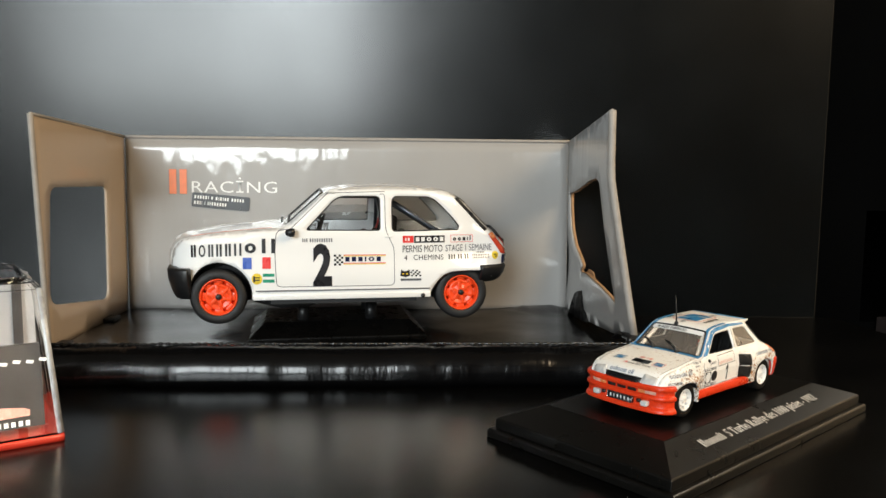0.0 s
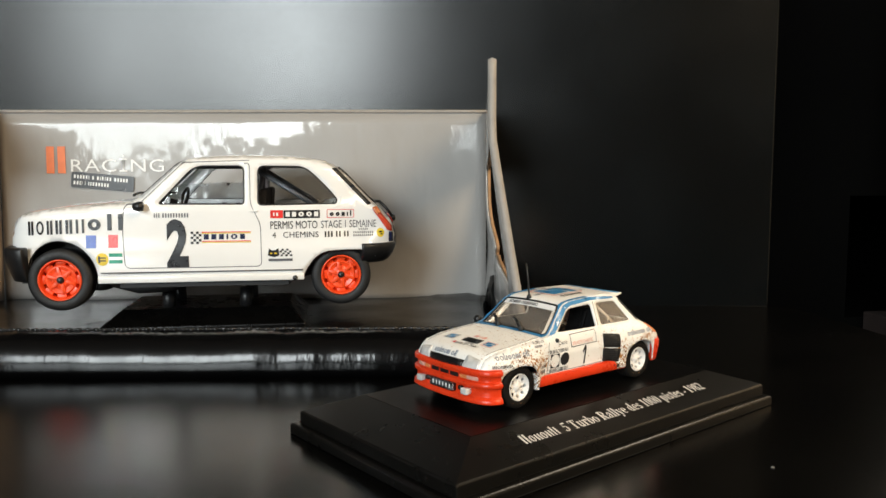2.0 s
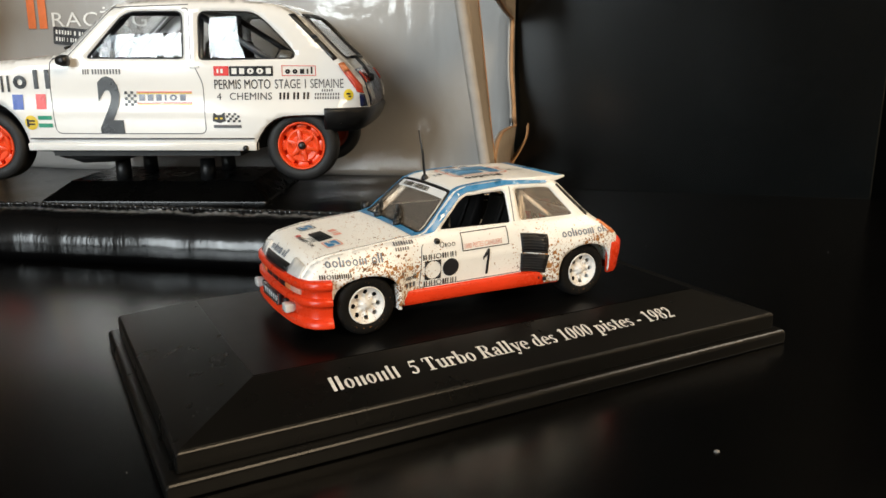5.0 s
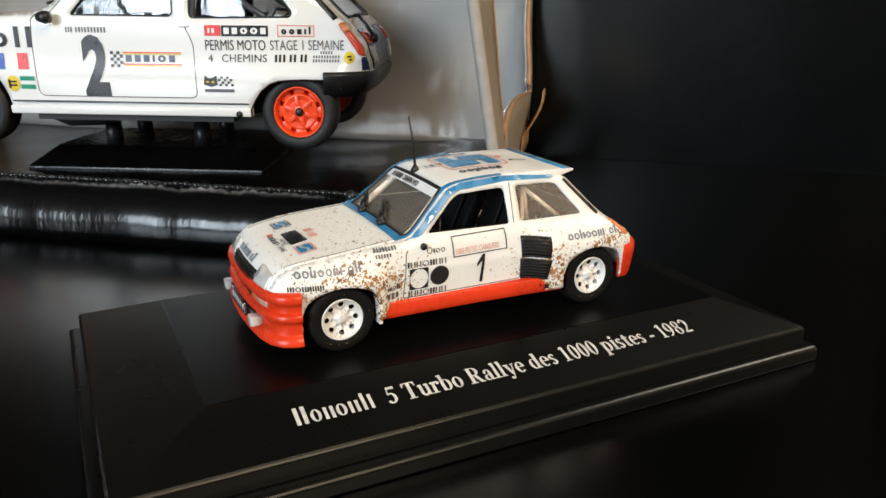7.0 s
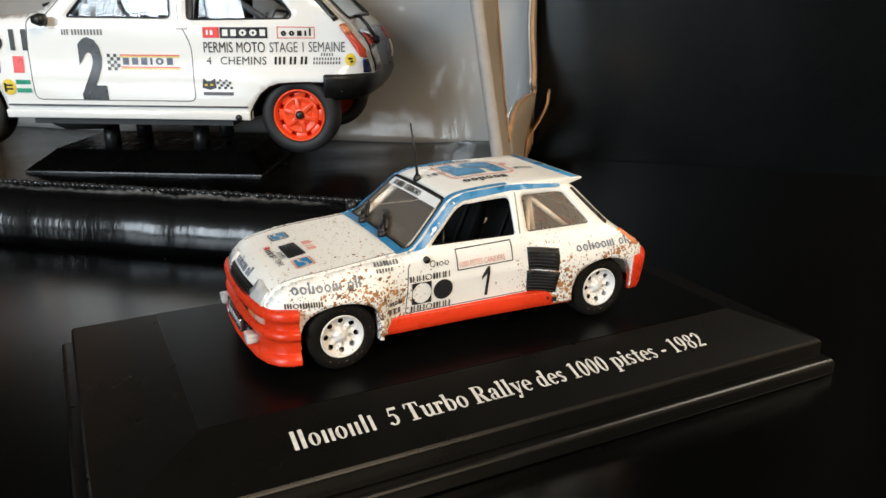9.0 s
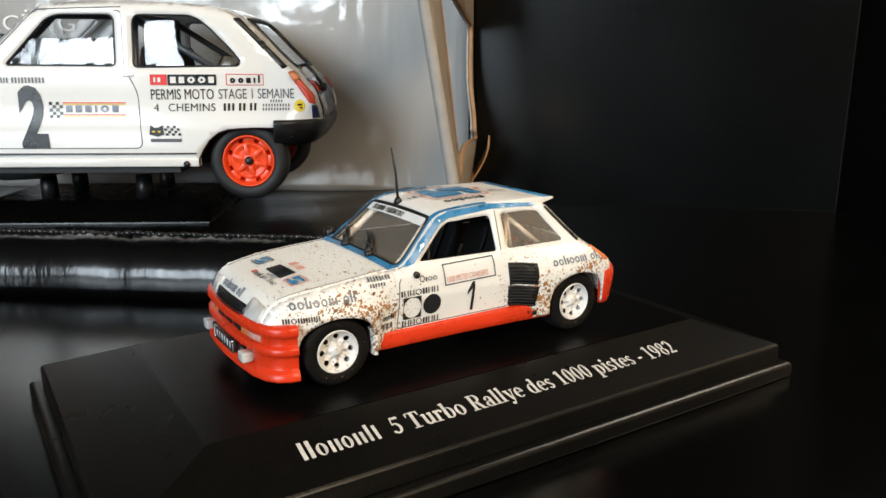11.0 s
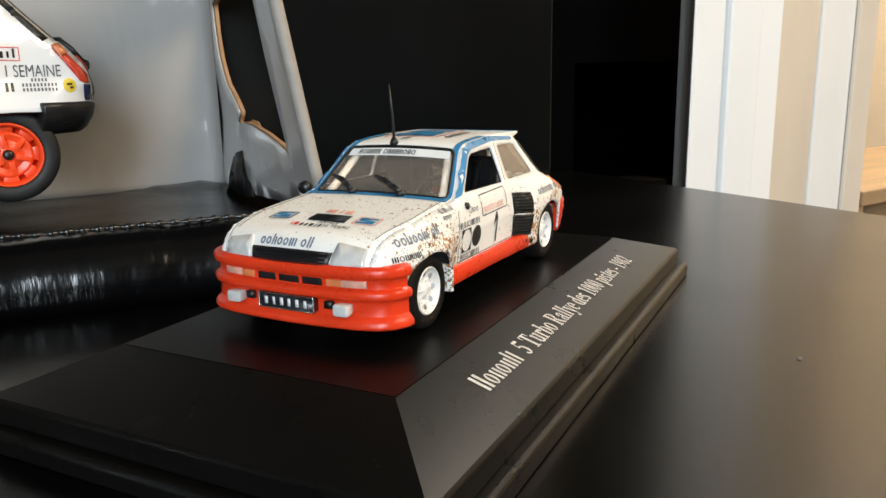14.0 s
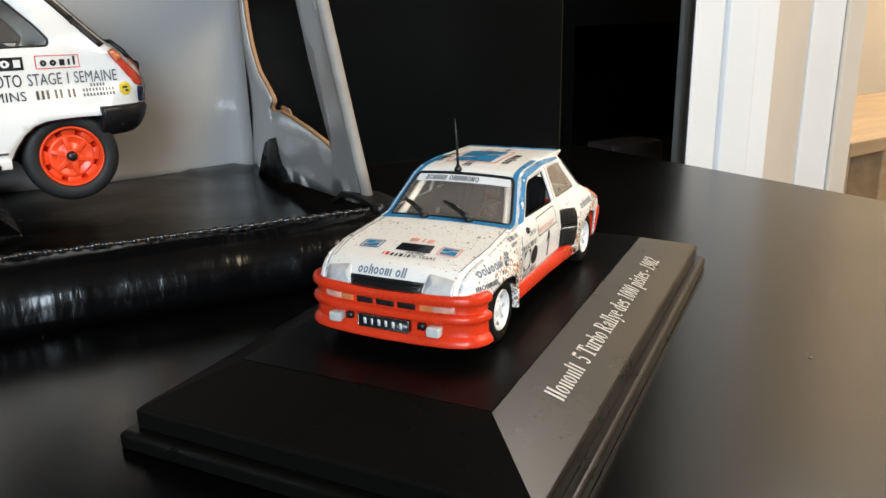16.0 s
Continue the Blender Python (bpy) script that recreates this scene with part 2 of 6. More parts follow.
MAT = {
    "white_paint": surface("white_paint", (0.83, 0.82, 0.80), 0.16, vary=0.02, scale=30, coat=0.5, rough_vary=0.03),
    "mud_white": muddy_paint("mud_white", (0.87, 0.85, 0.81)),
    "mud_red": surface("orange_red_paint", (0.66, 0.040, 0.009), 0.3, vary=0.10, scale=120, bump=0.00005, bump_scale=900, spec=0.35),
    "orange": surface("orange_rim_paint", (0.82, 0.070, 0.014), 0.34, vary=0.06, scale=200),
    "rubber": surface("tyre_rubber", (0.009, 0.009, 0.0095), 0.6, vary=0.25, scale=150, bump=0.00006, bump_scale=900),
    "dusty_rubber": muddy_paint("muddy_tyre_rubber", (0.006, 0.0055, 0.005), 0.34, 0.7),
    "trim": surface("black_plastic_trim", (0.007, 0.007, 0.0075), 0.42, vary=0.2, scale=120, bump=0.00003, bump_scale=900),
    "grey_rim": muddy_paint("mud_rim", (0.76, 0.74, 0.71), 0.42),
    "interior": surface("interior_plastic", (0.003, 0.003, 0.0032), 0.75, vary=0.2, scale=150, spec=0.15),
    "seat_red": surface("red_seat_belt", (0.45, 0.03, 0.03), 0.6, vary=0.15, scale=200),
    "cage": surface("grey_blue_cage_tube", (0.035, 0.04, 0.048), 0.35, vary=0.08, scale=150),
    "white_tube": surface("white_cage_tube", (0.7, 0.68, 0.64), 0.4, vary=0.08, scale=150),
    "ink": surface("black_decal", (0.015, 0.015, 0.017), 0.3, vary=0.2, scale=300),
    "grey_ink": surface("grey_decal", (0.10, 0.10, 0.11), 0.4, vary=0.2, scale=300),
    "blue_ink": surface("blue_decal", (0.03, 0.20, 0.42), 0.3, vary=0.1, scale=300),
    "steel_ink": surface("slate_blue_decal", (0.15, 0.185, 0.24), 0.4, vary=0.3, scale=500),
    "royal_ink": surface("royal_blue_decal", (0.03, 0.09, 0.42), 0.3, vary=0.1, scale=300),
    "red_ink": surface("red_decal", (0.72, 0.035, 0.03), 0.3, vary=0.1, scale=300),
    "pink_ink": surface("faded_red_decal", (0.72, 0.33, 0.26), 0.45, vary=0.2, scale=500),
    "green_ink": surface("green_decal", (0.015, 0.27, 0.16), 0.3, vary=0.1, scale=300),
    "yellow_ink": surface("yellow_decal", (0.78, 0.56, 0.04), 0.3, vary=0.1, scale=300),
    "navy": surface("navy_blue_paint", (0.012, 0.016, 0.055), 0.25, vary=0.1, scale=200, coat=0.3),
    "orange_ink": surface("orange_decal", (0.80, 0.19, 0.05), 0.35, vary=0.06, scale=300),
    "white_ink": surface("white_decal", (0.78, 0.77, 0.75), 0.35, vary=0.05, scale=300),
    "light_lens": surface("clear_ribbed_lens", (0.55, 0.54, 0.52), 0.12, vary=0.15, scale=400, bump=0.0001, bump_scale=1500, coat=0.6),
    "pink_lens": surface("pinkish_lens", (0.66, 0.34, 0.26), 0.2, vary=0.2, scale=500, coat=0.5),
    "amber_lens": surface("amber_lens", (0.66, 0.20, 0.07), 0.2, vary=0.15, scale=400, coat=0.5),
    "red_lens": surface("red_lens", (0.55, 0.05, 0.02), 0.15, vary=0.1, scale=400, coat=0.6),
    "chrome": surface("chrome", (0.7, 0.7, 0.7), 0.15, metal=1.0, vary=0.05, scale=200),
    "car_glass": glass("car_glass", (0.79, 0.81, 0.82)),
    "smoky_glass": smoky("smoky_glass"),
    "edge_sheen": surface("acrylic_edge_sheen", (0.42, 0.42, 0.42), 0.3, vary=0.25, scale=160, coat=0.4),
    "acrylic": glass("clear_acrylic", (0.95, 0.96, 0.97), 0.02, 1.45),
    "plinth": surface("black_satin_plinth", (0.0042, 0.0039, 0.0034), 0.28, vary=0.12, scale=60, rough_vary=0.012, spec=0.25),
    "plinth_top": surface("black_gloss_plinth_top", (0.0020, 0.0020, 0.0020), 0.34, vary=0.12, scale=60, rough_vary=0.03, spec=0.10),
    "shelf": surface("black_lacquered_shelf", (0.0005, 0.00045, 0.0004), 0.23, vary=0.25, scale=25, bump=0.000008, bump_scale=700, rough_vary=0.035, spec=0.37),
    "panel": surface("black_lacquered_panel", (0.0011, 0.0019, 0.0023), 0.23, vary=0.2, scale=14, bump=0.000014, bump_scale=420, rough_vary=0.03, warp=0.0003, warp_scale=9, spec=0.48),
    "card": surface("glossy_grey_card", (0.335, 0.323, 0.310), 0.34, vary=0.03, scale=20, rough_vary=0.04, warp=0.0007, warp_scale=60, stretch=(1, 1, 0.45), coat=0.8, spec=0.3, coat_rough=0.06, bump=0.00009, bump_scale=260),
    "tan_card": surface("tan_card", (0.44, 0.35, 0.27), 0.36, vary=0.05, scale=14, rough_vary=0.04, warp=0.0003, warp_scale=16, coat=0.3, spec=0.3),
    "pale_card": surface("pale_beige_card", (0.36, 0.35, 0.34), 0.5, vary=0.1, scale=30),
    "stand_black": surface("black_gloss_stand", (0.0015, 0.0015, 0.0015), 0.28, vary=0.2, scale=80, spec=0.25),
    "title_ink": surface("grey_white_print", (0.58, 0.57, 0.55), 0.5, vary=0.15, scale=700),
    "card_edge": surface("pale_card_edge", (0.32, 0.29, 0.26), 0.6, vary=0.1, scale=200),
    "card_raw": surface("raw_brown_cardboard", (0.37, 0.205, 0.10), 0.8, vary=0.15, scale=150),
    "flap_outer": surface("grey_brown_printed_card", (0.30, 0.255, 0.21), 0.45, vary=0.06, scale=40, bump=0.00005, bump_scale=200),
    "film": surface("black_glossy_film", (0.0016, 0.0016, 0.0018), 0.20, vary=0.15, scale=40, rough_vary=0.05, bump=0.00020, bump_scale=420, warp=0.0006, warp_scale=70, stretch=(1, 0.3, 0.3), spec=0.42),
    "welt": surface("glossy_black_welt", (0.012, 0.012, 0.012), 0.20, vary=0.2, scale=300, rough_vary=0.04, spec=0.45),
    "tray_film": surface("black_tray_film", (0.0012, 0.0012, 0.0012), 0.23, vary=0.15, scale=40, rough_vary=0.05, bump=0.00008, bump_scale=200, warp=0.0004, warp_scale=45, spec=0.36),
    "crumb": surface("grey_crumb", (0.16, 0.15, 0.14), 0.8, vary=0.3, scale=900),
    "tape": surface("black_tape", (0.004, 0.004, 0.004), 0.5, vary=0.2, scale=200, bump=0.0001, bump_scale=400, spec=0.3),
    "red_plastic": surface("glossy_red_plastic", (0.62, 0.045, 0.025), 0.22, vary=0.06, scale=80),
    "insert": surface("dark_card_insert", (0.055, 0.05, 0.047), 0.35, vary=0.12, scale=60),
    "white_wood": surface("white_painted_wood", (0.79, 0.80, 0.81), 0.4, vary=0.03, scale=8, bump=0.0001, bump_scale=60),
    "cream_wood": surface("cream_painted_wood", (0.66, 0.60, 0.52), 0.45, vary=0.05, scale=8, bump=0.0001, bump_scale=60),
    "wall": surface("darkened_wall", (0.10, 0.085, 0.07), 0.8, vary=0.05, scale=4, bump=0.0004, bump_scale=90),
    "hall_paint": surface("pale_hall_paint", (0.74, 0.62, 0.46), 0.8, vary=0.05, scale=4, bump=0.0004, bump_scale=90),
    "pale_wood": surface("pale_varnished_wood", (0.46, 0.31, 0.17), 0.45, vary=0.2, scale=9, stretch=(0.4, 3, 3)),
    "plaster": surface("darkened_plaster", (0.17, 0.15, 0.13), 0.85, vary=0.05, scale=3, bump=0.0005, bump_scale=70),
    "floor_wood": surface("brown_wood_floor", (0.12, 0.07, 0.04), 0.4, vary=0.25, scale=6, stretch=(0.3, 3, 1)),
    "near_black": surface("black_matt_board", (0.0008, 0.0007, 0.0006), 0.6, vary=0.3, scale=10, spec=0.1),
    "shaded_card": surface("shaded_brown_card", (0.03, 0.02, 0.017), 0.7, vary=0.2, scale=60),
}


# ---------------------------------------------------------------- mesh helpers
def part(name, bm, mat, parent=None, label="", smooth=True, thick=0.0, category="", kind="", bevel=0.0, group="", rim=True):
    """Links a bmesh as one mesh object under a thing or a part."""
    bmesh.ops.recalc_face_normals(bm, faces=bm.faces)
    me = bpy.data.meshes.new(name)
    bm.to_mesh(me)
    bm.free()
    for p in me.polygons:
        p.use_smooth = smooth
    ob = new(name, me)
    me.materials.append(MAT[mat] if isinstance(mat, str) else mat)
    if parent is not None:
        ob.parent = parent
    if thick:
        md = ob.modifiers.new("thickness", "SOLIDIFY")
        md.thickness, md.offset, md.use_rim = thick, -1, rim
    if bevel:
        md = ob.modifiers.new("edges", "BEVEL")
        md.width, md.segments, md.limit_method, md.angle_limit = bevel, 2, "ANGLE", radians(40)
    return tagged(ob, label, category, group, kind)


def thing(name, m, label, category, group="", kind=""):
    ob = new(name)
    ob.empty_display_size = 0.01
    ob.matrix_world = m
    return tagged(ob, label, category, group, kind)


def box(x0, y0, z0, x1, y1, z1, bm=None):
    bm = bm or bmesh.new()
    v = [bm.verts.new((x, y, z)) for x in (x0, x1) for y in (y0, y1) for z in (z0, z1)]
    for f in ((0, 1, 3, 2), (4, 6, 7, 5), (0, 4, 5, 1), (2, 3, 7, 6), (0, 2, 6, 4), (1, 5, 7, 3)):
        bm.faces.new([v[i] for i in f])
    return bm


def stack(rings, caps=True, bm=None):
    """Skins closed rings of equal length."""
    bm = bm or bmesh.new()
    vs = [[bm.verts.new(p) for p in r] for r in rings]
    n = len(rings[0])
    for a, b in zip(vs, vs[1:]):
        for i in range(n):
            bm.faces.new((a[i], a[(i + 1) % n], b[(i + 1) % n], b[i]))
    if caps:
        bm.faces.new(vs[0])
        bm.faces.new(vs[-1])
    return bm


def lathe(profile, n=40, axis="y", centre=(0, 0, 0), bm=None, closed=False):
    """Turns (radius, along) pairs round an axis."""
    bm = bm or bmesh.new()
    rows = []
    for r, h in profile:
        row = []
        for k in range(n):
            a = 2 * math.pi * k / n
            c, s = r * math.cos(a), r * math.sin(a)
            p = (c, h, s) if axis == "y" else ((h, c, s) if axis == "x" else (c, s, h))
            row.append(bm.verts.new(Vector(p) + Vector(centre)))
        rows.append(row)
    pairs = list(zip(rows, rows[1:])) + ([(rows[-1], rows[0])] if closed else [])
    for a, b in pairs:
        for k in range(n):
            bm.faces.new((a[k], a[(k + 1) % n], b[(k + 1) % n], b[k]))
    if not closed:
        for row, pr in ((rows[0], profile[0]), (rows[-1], profile[-1])):
            if pr[0] > 1e-6:
                bm.faces.new(row)
    bmesh.ops.remove_doubles(bm, verts=bm.verts, dist=1e-7)
    return bm


def tube(points, r, n=8, closed=False, bm=None):
    """A round tube along points; r may be a list."""
    bm = bm or bmesh.new()
    P = [Vector(p) for p in points]
    rows = []
    up = Vector((0.3, 0.2, 1)).normalized()
    for i, p in enumerate(P):
        a = P[(i - 1) % len(P)] if (closed or i) else p
        b = P[(i + 1) % len(P)] if (closed or i < len(P) - 1) else p
        t = (b - a).normalized()
        s = t.cross(up).normalized()
        q = s.cross(t).normalized()
        rad = r[i] if isinstance(r, (list, tuple)) else r
        rows.append([bm.verts.new(p + rad * (math.cos(2 * math.pi * k / n) * s + math.sin(2 * math.pi * k / n) * q)) for k in range(n)])
    pairs = list(zip(rows, rows[1:])) + ([(rows[-1], rows[0])] if closed else [])
    for a, b in pairs:
        for k in range(n):
            bm.faces.new((a[k], a[(k + 1) % n], b[(k + 1) % n], b[k]))
    if not closed:
        bm.faces.new(rows[0])
        bm.faces.new(rows[-1])
    return bm


def rounded(poly, r, n=5):
    """The polygon with rounded corners; r may be a list."""
    out = []
    k = len(poly)
    for i in range(k):
        p, a, b = (Vector(poly[j % k]) for j in (i, i - 1, i + 1))
        rr = r[i] if isinstance(r, (list, tuple)) else r
        da, db = (a - p), (b - p)
        d = min(rr, da.length * 0.48, db.length * 0.48)
        if d < 1e-9:
            out.append(tuple(p))
            continue
        p0, p1 = p + da.normalized() * d, p + db.normalized() * d
        for j in range(n + 1):
            t = j / n
            out.append(tuple((1 - t) ** 2 * p0 + 2 * t * (1 - t) * p + t * t * p1))
    return out


def ellipse(cx, cy, rx, ry, n=28):
    return [(cx + rx * math.cos(2 * math.pi * k / n), cy + ry * math.sin(2 * math.pi * k / n)) for k in range(n)]


def rect(cx, cy, w, h, shear=0.0):
    return [(cx - w / 2 - shear * h / 2, cy - h / 2), (cx + w / 2 - shear * h / 2, cy - h / 2),
            (cx + w / 2 + shear * h / 2, cy + h / 2), (cx - w / 2 + shear * h / 2, cy + h / 2)]


def dense(poly, step, closed=True):
    out = []
    n = len(poly)
    for i in range(n if closed else n - 1):
        a, b = np.array(poly[i], float), np.array(poly[(i + 1) % n], float)
        k = max(1, int(math.ceil(np.linalg.norm(b - a) / step)))
        out += [tuple(a + (b - a) * j / k) for j in range(k)]
    if not closed:
        out.append(tuple(poly[-1]))
    return out


def smooth_line(pts, step):
    """Catmull-Rom through the points."""
    P = [np.array(p, float) for p in pts]
    P = [2 * P[0] - P[1]] + P + [2 * P[-1] - P[-2]]
    out = []
    for i in range(1, len(P) - 2):
        k = max(2, int(np.linalg.norm(P[i + 1] - P[i]) / step))
        for j in range(k):
            t = j / k
            out.append(0.5 * (2 * P[i] + (P[i + 1] - P[i - 1]) * t + (2 * P[i - 1] - 5 * P[i] + 4 * P[i + 1] - P[i + 2]) * t * t
                              + (3 * P[i] - P[i - 1] - 3 * P[i + 1] + P[i + 2]) * t ** 3))
    out.append(P[-2])
    return np.array(out)


def inside(pts, poly):
    """Which points lie in the polygon."""
    q = np.asarray(poly, float)
    x, y = pts[:, 0], pts[:, 1]
    res = np.zeros(len(pts), bool)
    for (x0, y0), (x1, y1) in zip(q, np.roll(q, -1, axis=0)):
        if y0 == y1:
            continue
        hit = ((y0 > y) != (y1 > y)) & (x < (x1 - x0) * (y - y0) / (y1 - y0) + x0)
        res ^= hit
    return res


def near_edges(pts, poly, dist):
    q = np.asarray(poly, float)
    bad = np.zeros(len(pts), bool)
    for a, b in zip(q, np.roll(q, -1, axis=0)):
        d = b - a
        L = max(d @ d, 1e-18)
        t = np.clip(((pts - a) @ d) / L, 0, 1)
        bad |= np.linalg.norm(pts - (a + t[:, None] * d), axis=1) < dist
    return bad


def sheet(outline, holes, step, place, bm=None):
    """A curved panel: a flat outline with holes, meshed evenly and laid onto a surface by place(u, v)."""
    from mathutils.geometry import delaunay_2d_cdt
    loops = [dense(outline, step)] + [dense(h, step) for h in holes]
    verts, edges = [], []
    for lp in loops:
        k = len(verts)
        verts += [Vector(p) for p in lp]
        edges += [(k + i, k + (i + 1) % len(lp)) for i in range(len(lp))]
    o = np.array(loops[0], float)
    lo, hi = o.min(0), o.max(0)
    gx, gy = np.meshgrid(np.arange(lo[0] + step / 2, hi[0], step), np.arange(lo[1] + step / 2, hi[1], step))
    g = np.column_stack([gx.ravel(), gy.ravel()])
    if len(g):
        ok = inside(g, o) & ~near_edges(g, o, step * 0.45)
        for lp in loops[1:]:
            ok &= ~inside(g, lp) & ~near_edges(g, lp, step * 0.45)
        verts += [Vector(p) for p in g[ok]]
    vs, _, faces, *_ = delaunay_2d_cdt(verts, edges, [], 0, 1e-7)
    V = np.array([tuple(v) for v in vs])
    C = np.array([V[list(f)].mean(0) for f in faces])
    ok = inside(C, o)
    for lp in loops[1:]:
        ok &= ~inside(C, lp)
    bm = bm or bmesh.new()
    used = {}

    def vert(i):
        if i not in used:
            used[i] = bm.verts.new(place(*V[i]))
        return used[i]

    for f, k in zip(faces, ok):
        if k:
            try:
                bm.faces.new([vert(i) for i in f])
            except ValueError:
                pass
    return bm


def lettering(text, height, place, spacing=1.0, squeeze=1.0, bm=None, bold=0.0, shear=0.0):
    """Text laid onto a surface: place(u, v), u along the line from its start, v up from its foot."""
    cu = bpy.data.curves.new("lettering", "FONT")
    cu.body, cu.size, cu.space_character, cu.resolution_u, cu.offset, cu.shear = text, 1.0, spacing, 3, bold, shear
    ob = bpy.data.objects.new("lettering", cu)
    scene.collection.objects.link(ob)
    me = bpy.data.meshes.new_from_object(ob.evaluated_get(bpy.context.evaluated_depsgraph_get()))
    bpy.data.objects.remove(ob)
    bpy.data.curves.remove(cu)
    bm = bm or bmesh.new()
    k = height / 0.7
    vs = [bm.verts.new(place(v.co.x * k * squeeze, v.co.y * k)) for v in me.vertices]
    for p in me.polygons:
        try:
            bm.faces.new([vs[i] for i in p.vertices])
        except ValueError:
            pass
    bpy.data.meshes.remove(me)
    return bm


def bars(widths, height, place, gap=0.25, bm=None, step=0.05, shear=0.0, band=None, hollow=0.0):
    """Writing that is not spelled out: one plain bar a letter. widths in heights; 0 leaves a space."""
    bm = bm or bmesh.new()
    u = 0.0
    for w in widths:
        if w:
            lo, hi = band or (0, height)
            if hollow and w >= 0.35:
                t = hollow * height
                a_, b_ = u, u + w * height
                pieces = [(a_, a_ + t, lo, hi), (b_ - t, b_, lo, hi), (a_ + t, b_ - t, lo, lo + t), (a_ + t, b_ - t, hi - t, hi)]
            else:
                pieces = [(u + 0.06 * w * height, u + 0.80 * w * height, lo, hi)]
            for c, d, e, f in pieces:
                q = [place(c + shear * e, e), place(d + shear * e, e), place(d + shear * f, f), place(c + shear * f, f)]
                bm.faces.new([bm.verts.new(p) for p in q])
            u += (w + gap) * height
        else:
            u += 0.5 * height
    return bm


MARK_WIDTHS = {"o": 0.60, "n": 0.50, "O": 0.76, "N": 0.56, "I": 0.20, "l": 0.20, "i": 0.20, " ": 0.30}


def marks_width(shapes, gap):
    return sum(MARK_WIDTHS[c] + gap for c in shapes)


def marks(shapes, height, place, gap=0.15, stroke=0.18, bm=None):
    """A brand's word as plain rings (o, O), single bars (i, l, I) and pairs of bars (n, N); capitals stand for full height."""
    bm = bm or bmesh.new()
    u = 0.0

    def slab(x0, x1, z0, z1):
        bm.faces.new([bm.verts.new(place((u + x) * height, z * height)) for x, z in ((x0, z0), (x1, z0), (x1, z1), (x0, z1))])

    for c in shapes:
        w, top = MARK_WIDTHS[c], 1.0 if c in "OINl" else 0.70
        if c in "oO":
            t = np.linspace(0, 2 * math.pi, 17)
            a, b = ([bm.verts.new(place((u + w / 2 + (w / 2 - d) * math.cos(q)) * height, (top / 2 + (top / 2 - d) * math.sin(q)) * height)) for q in t[:-1]] for d in (0.0, stroke))
            for k in range(16):
                bm.faces.new((a[k], a[(k + 1) % 16], b[(k + 1) % 16], b[k]))
        elif c in "Iil":
            slab(0.0, w, 0.0, top)
        elif c in "nN":
            slab(0.0, stroke * 1.3, 0.0, top), slab(w - stroke * 1.3, w, 0.0, top)
        u += w + gap
    return bm


def sweep(path, section, bm=None):
    """A section of (out, z) pairs drawn along a plan path of (x, y, scale of out) points that runs anticlockwise seen from above."""
    rings = []
    P = [Vector((p[0], p[1], 0)) for p in path]
    for i, p in enumerate(P):
        t = (P[min(i + 1, len(P) - 1)] - P[max(i - 1, 0)]).normalized()
        nrm = Vector((t.y, -t.x, 0))
        k = path[i][2] if len(path[i]) > 2 else 1.0
        rings.append([p + nrm * o * k + Vector((0, 0, z)) for o, z in section])
    return stack(rings, True, bm)


# ---------------------------------------------------------------- the model cars
# Full-size metres: x ahead of the front axle, y to the car's left, z up from the road. Wheelbase 2.42.
PROFILE = smooth_line([(0.50, 0.30), (0.53, 0.45), (0.54, 0.60), (0.52, 0.70), (0.46, 0.785), (0.36, 0.840), (0.10, 0.885), (-0.30, 0.926), (-0.57, 0.950),
                       (-0.66, 0.978), (-0.80, 1.100), (-0.94, 1.225), (-1.03, 1.296), (-1.16, 1.332), (-1.5, 1.354), (-1.9, 1.348), (-2.14, 1.325), (-2.25, 1.288),
                       (-2.385, 1.160), (-2.53, 1.010), (-2.665, 0.885), (-2.79, 0.79), (-2.86, 0.70), (-2.89, 0.58), (-2.87, 0.42), (-2.82, 0.30)], 0.03)
_seg = np.linalg.norm(np.diff(PROFILE, axis=0), axis=1)
ARC = np.concatenate([[0], np.cumsum(_seg)])
TANGENT = np.gradient(PROFILE, ARC, axis=0)


def arc_at(x):
    """The run along the profile at which its upper side passes x."""
    k = np.argmax(PROFILE[:, 1] > 0.8)
    return float(np.interp(-x, -PROFILE[k:-12, 0], ARC[k:-12]))


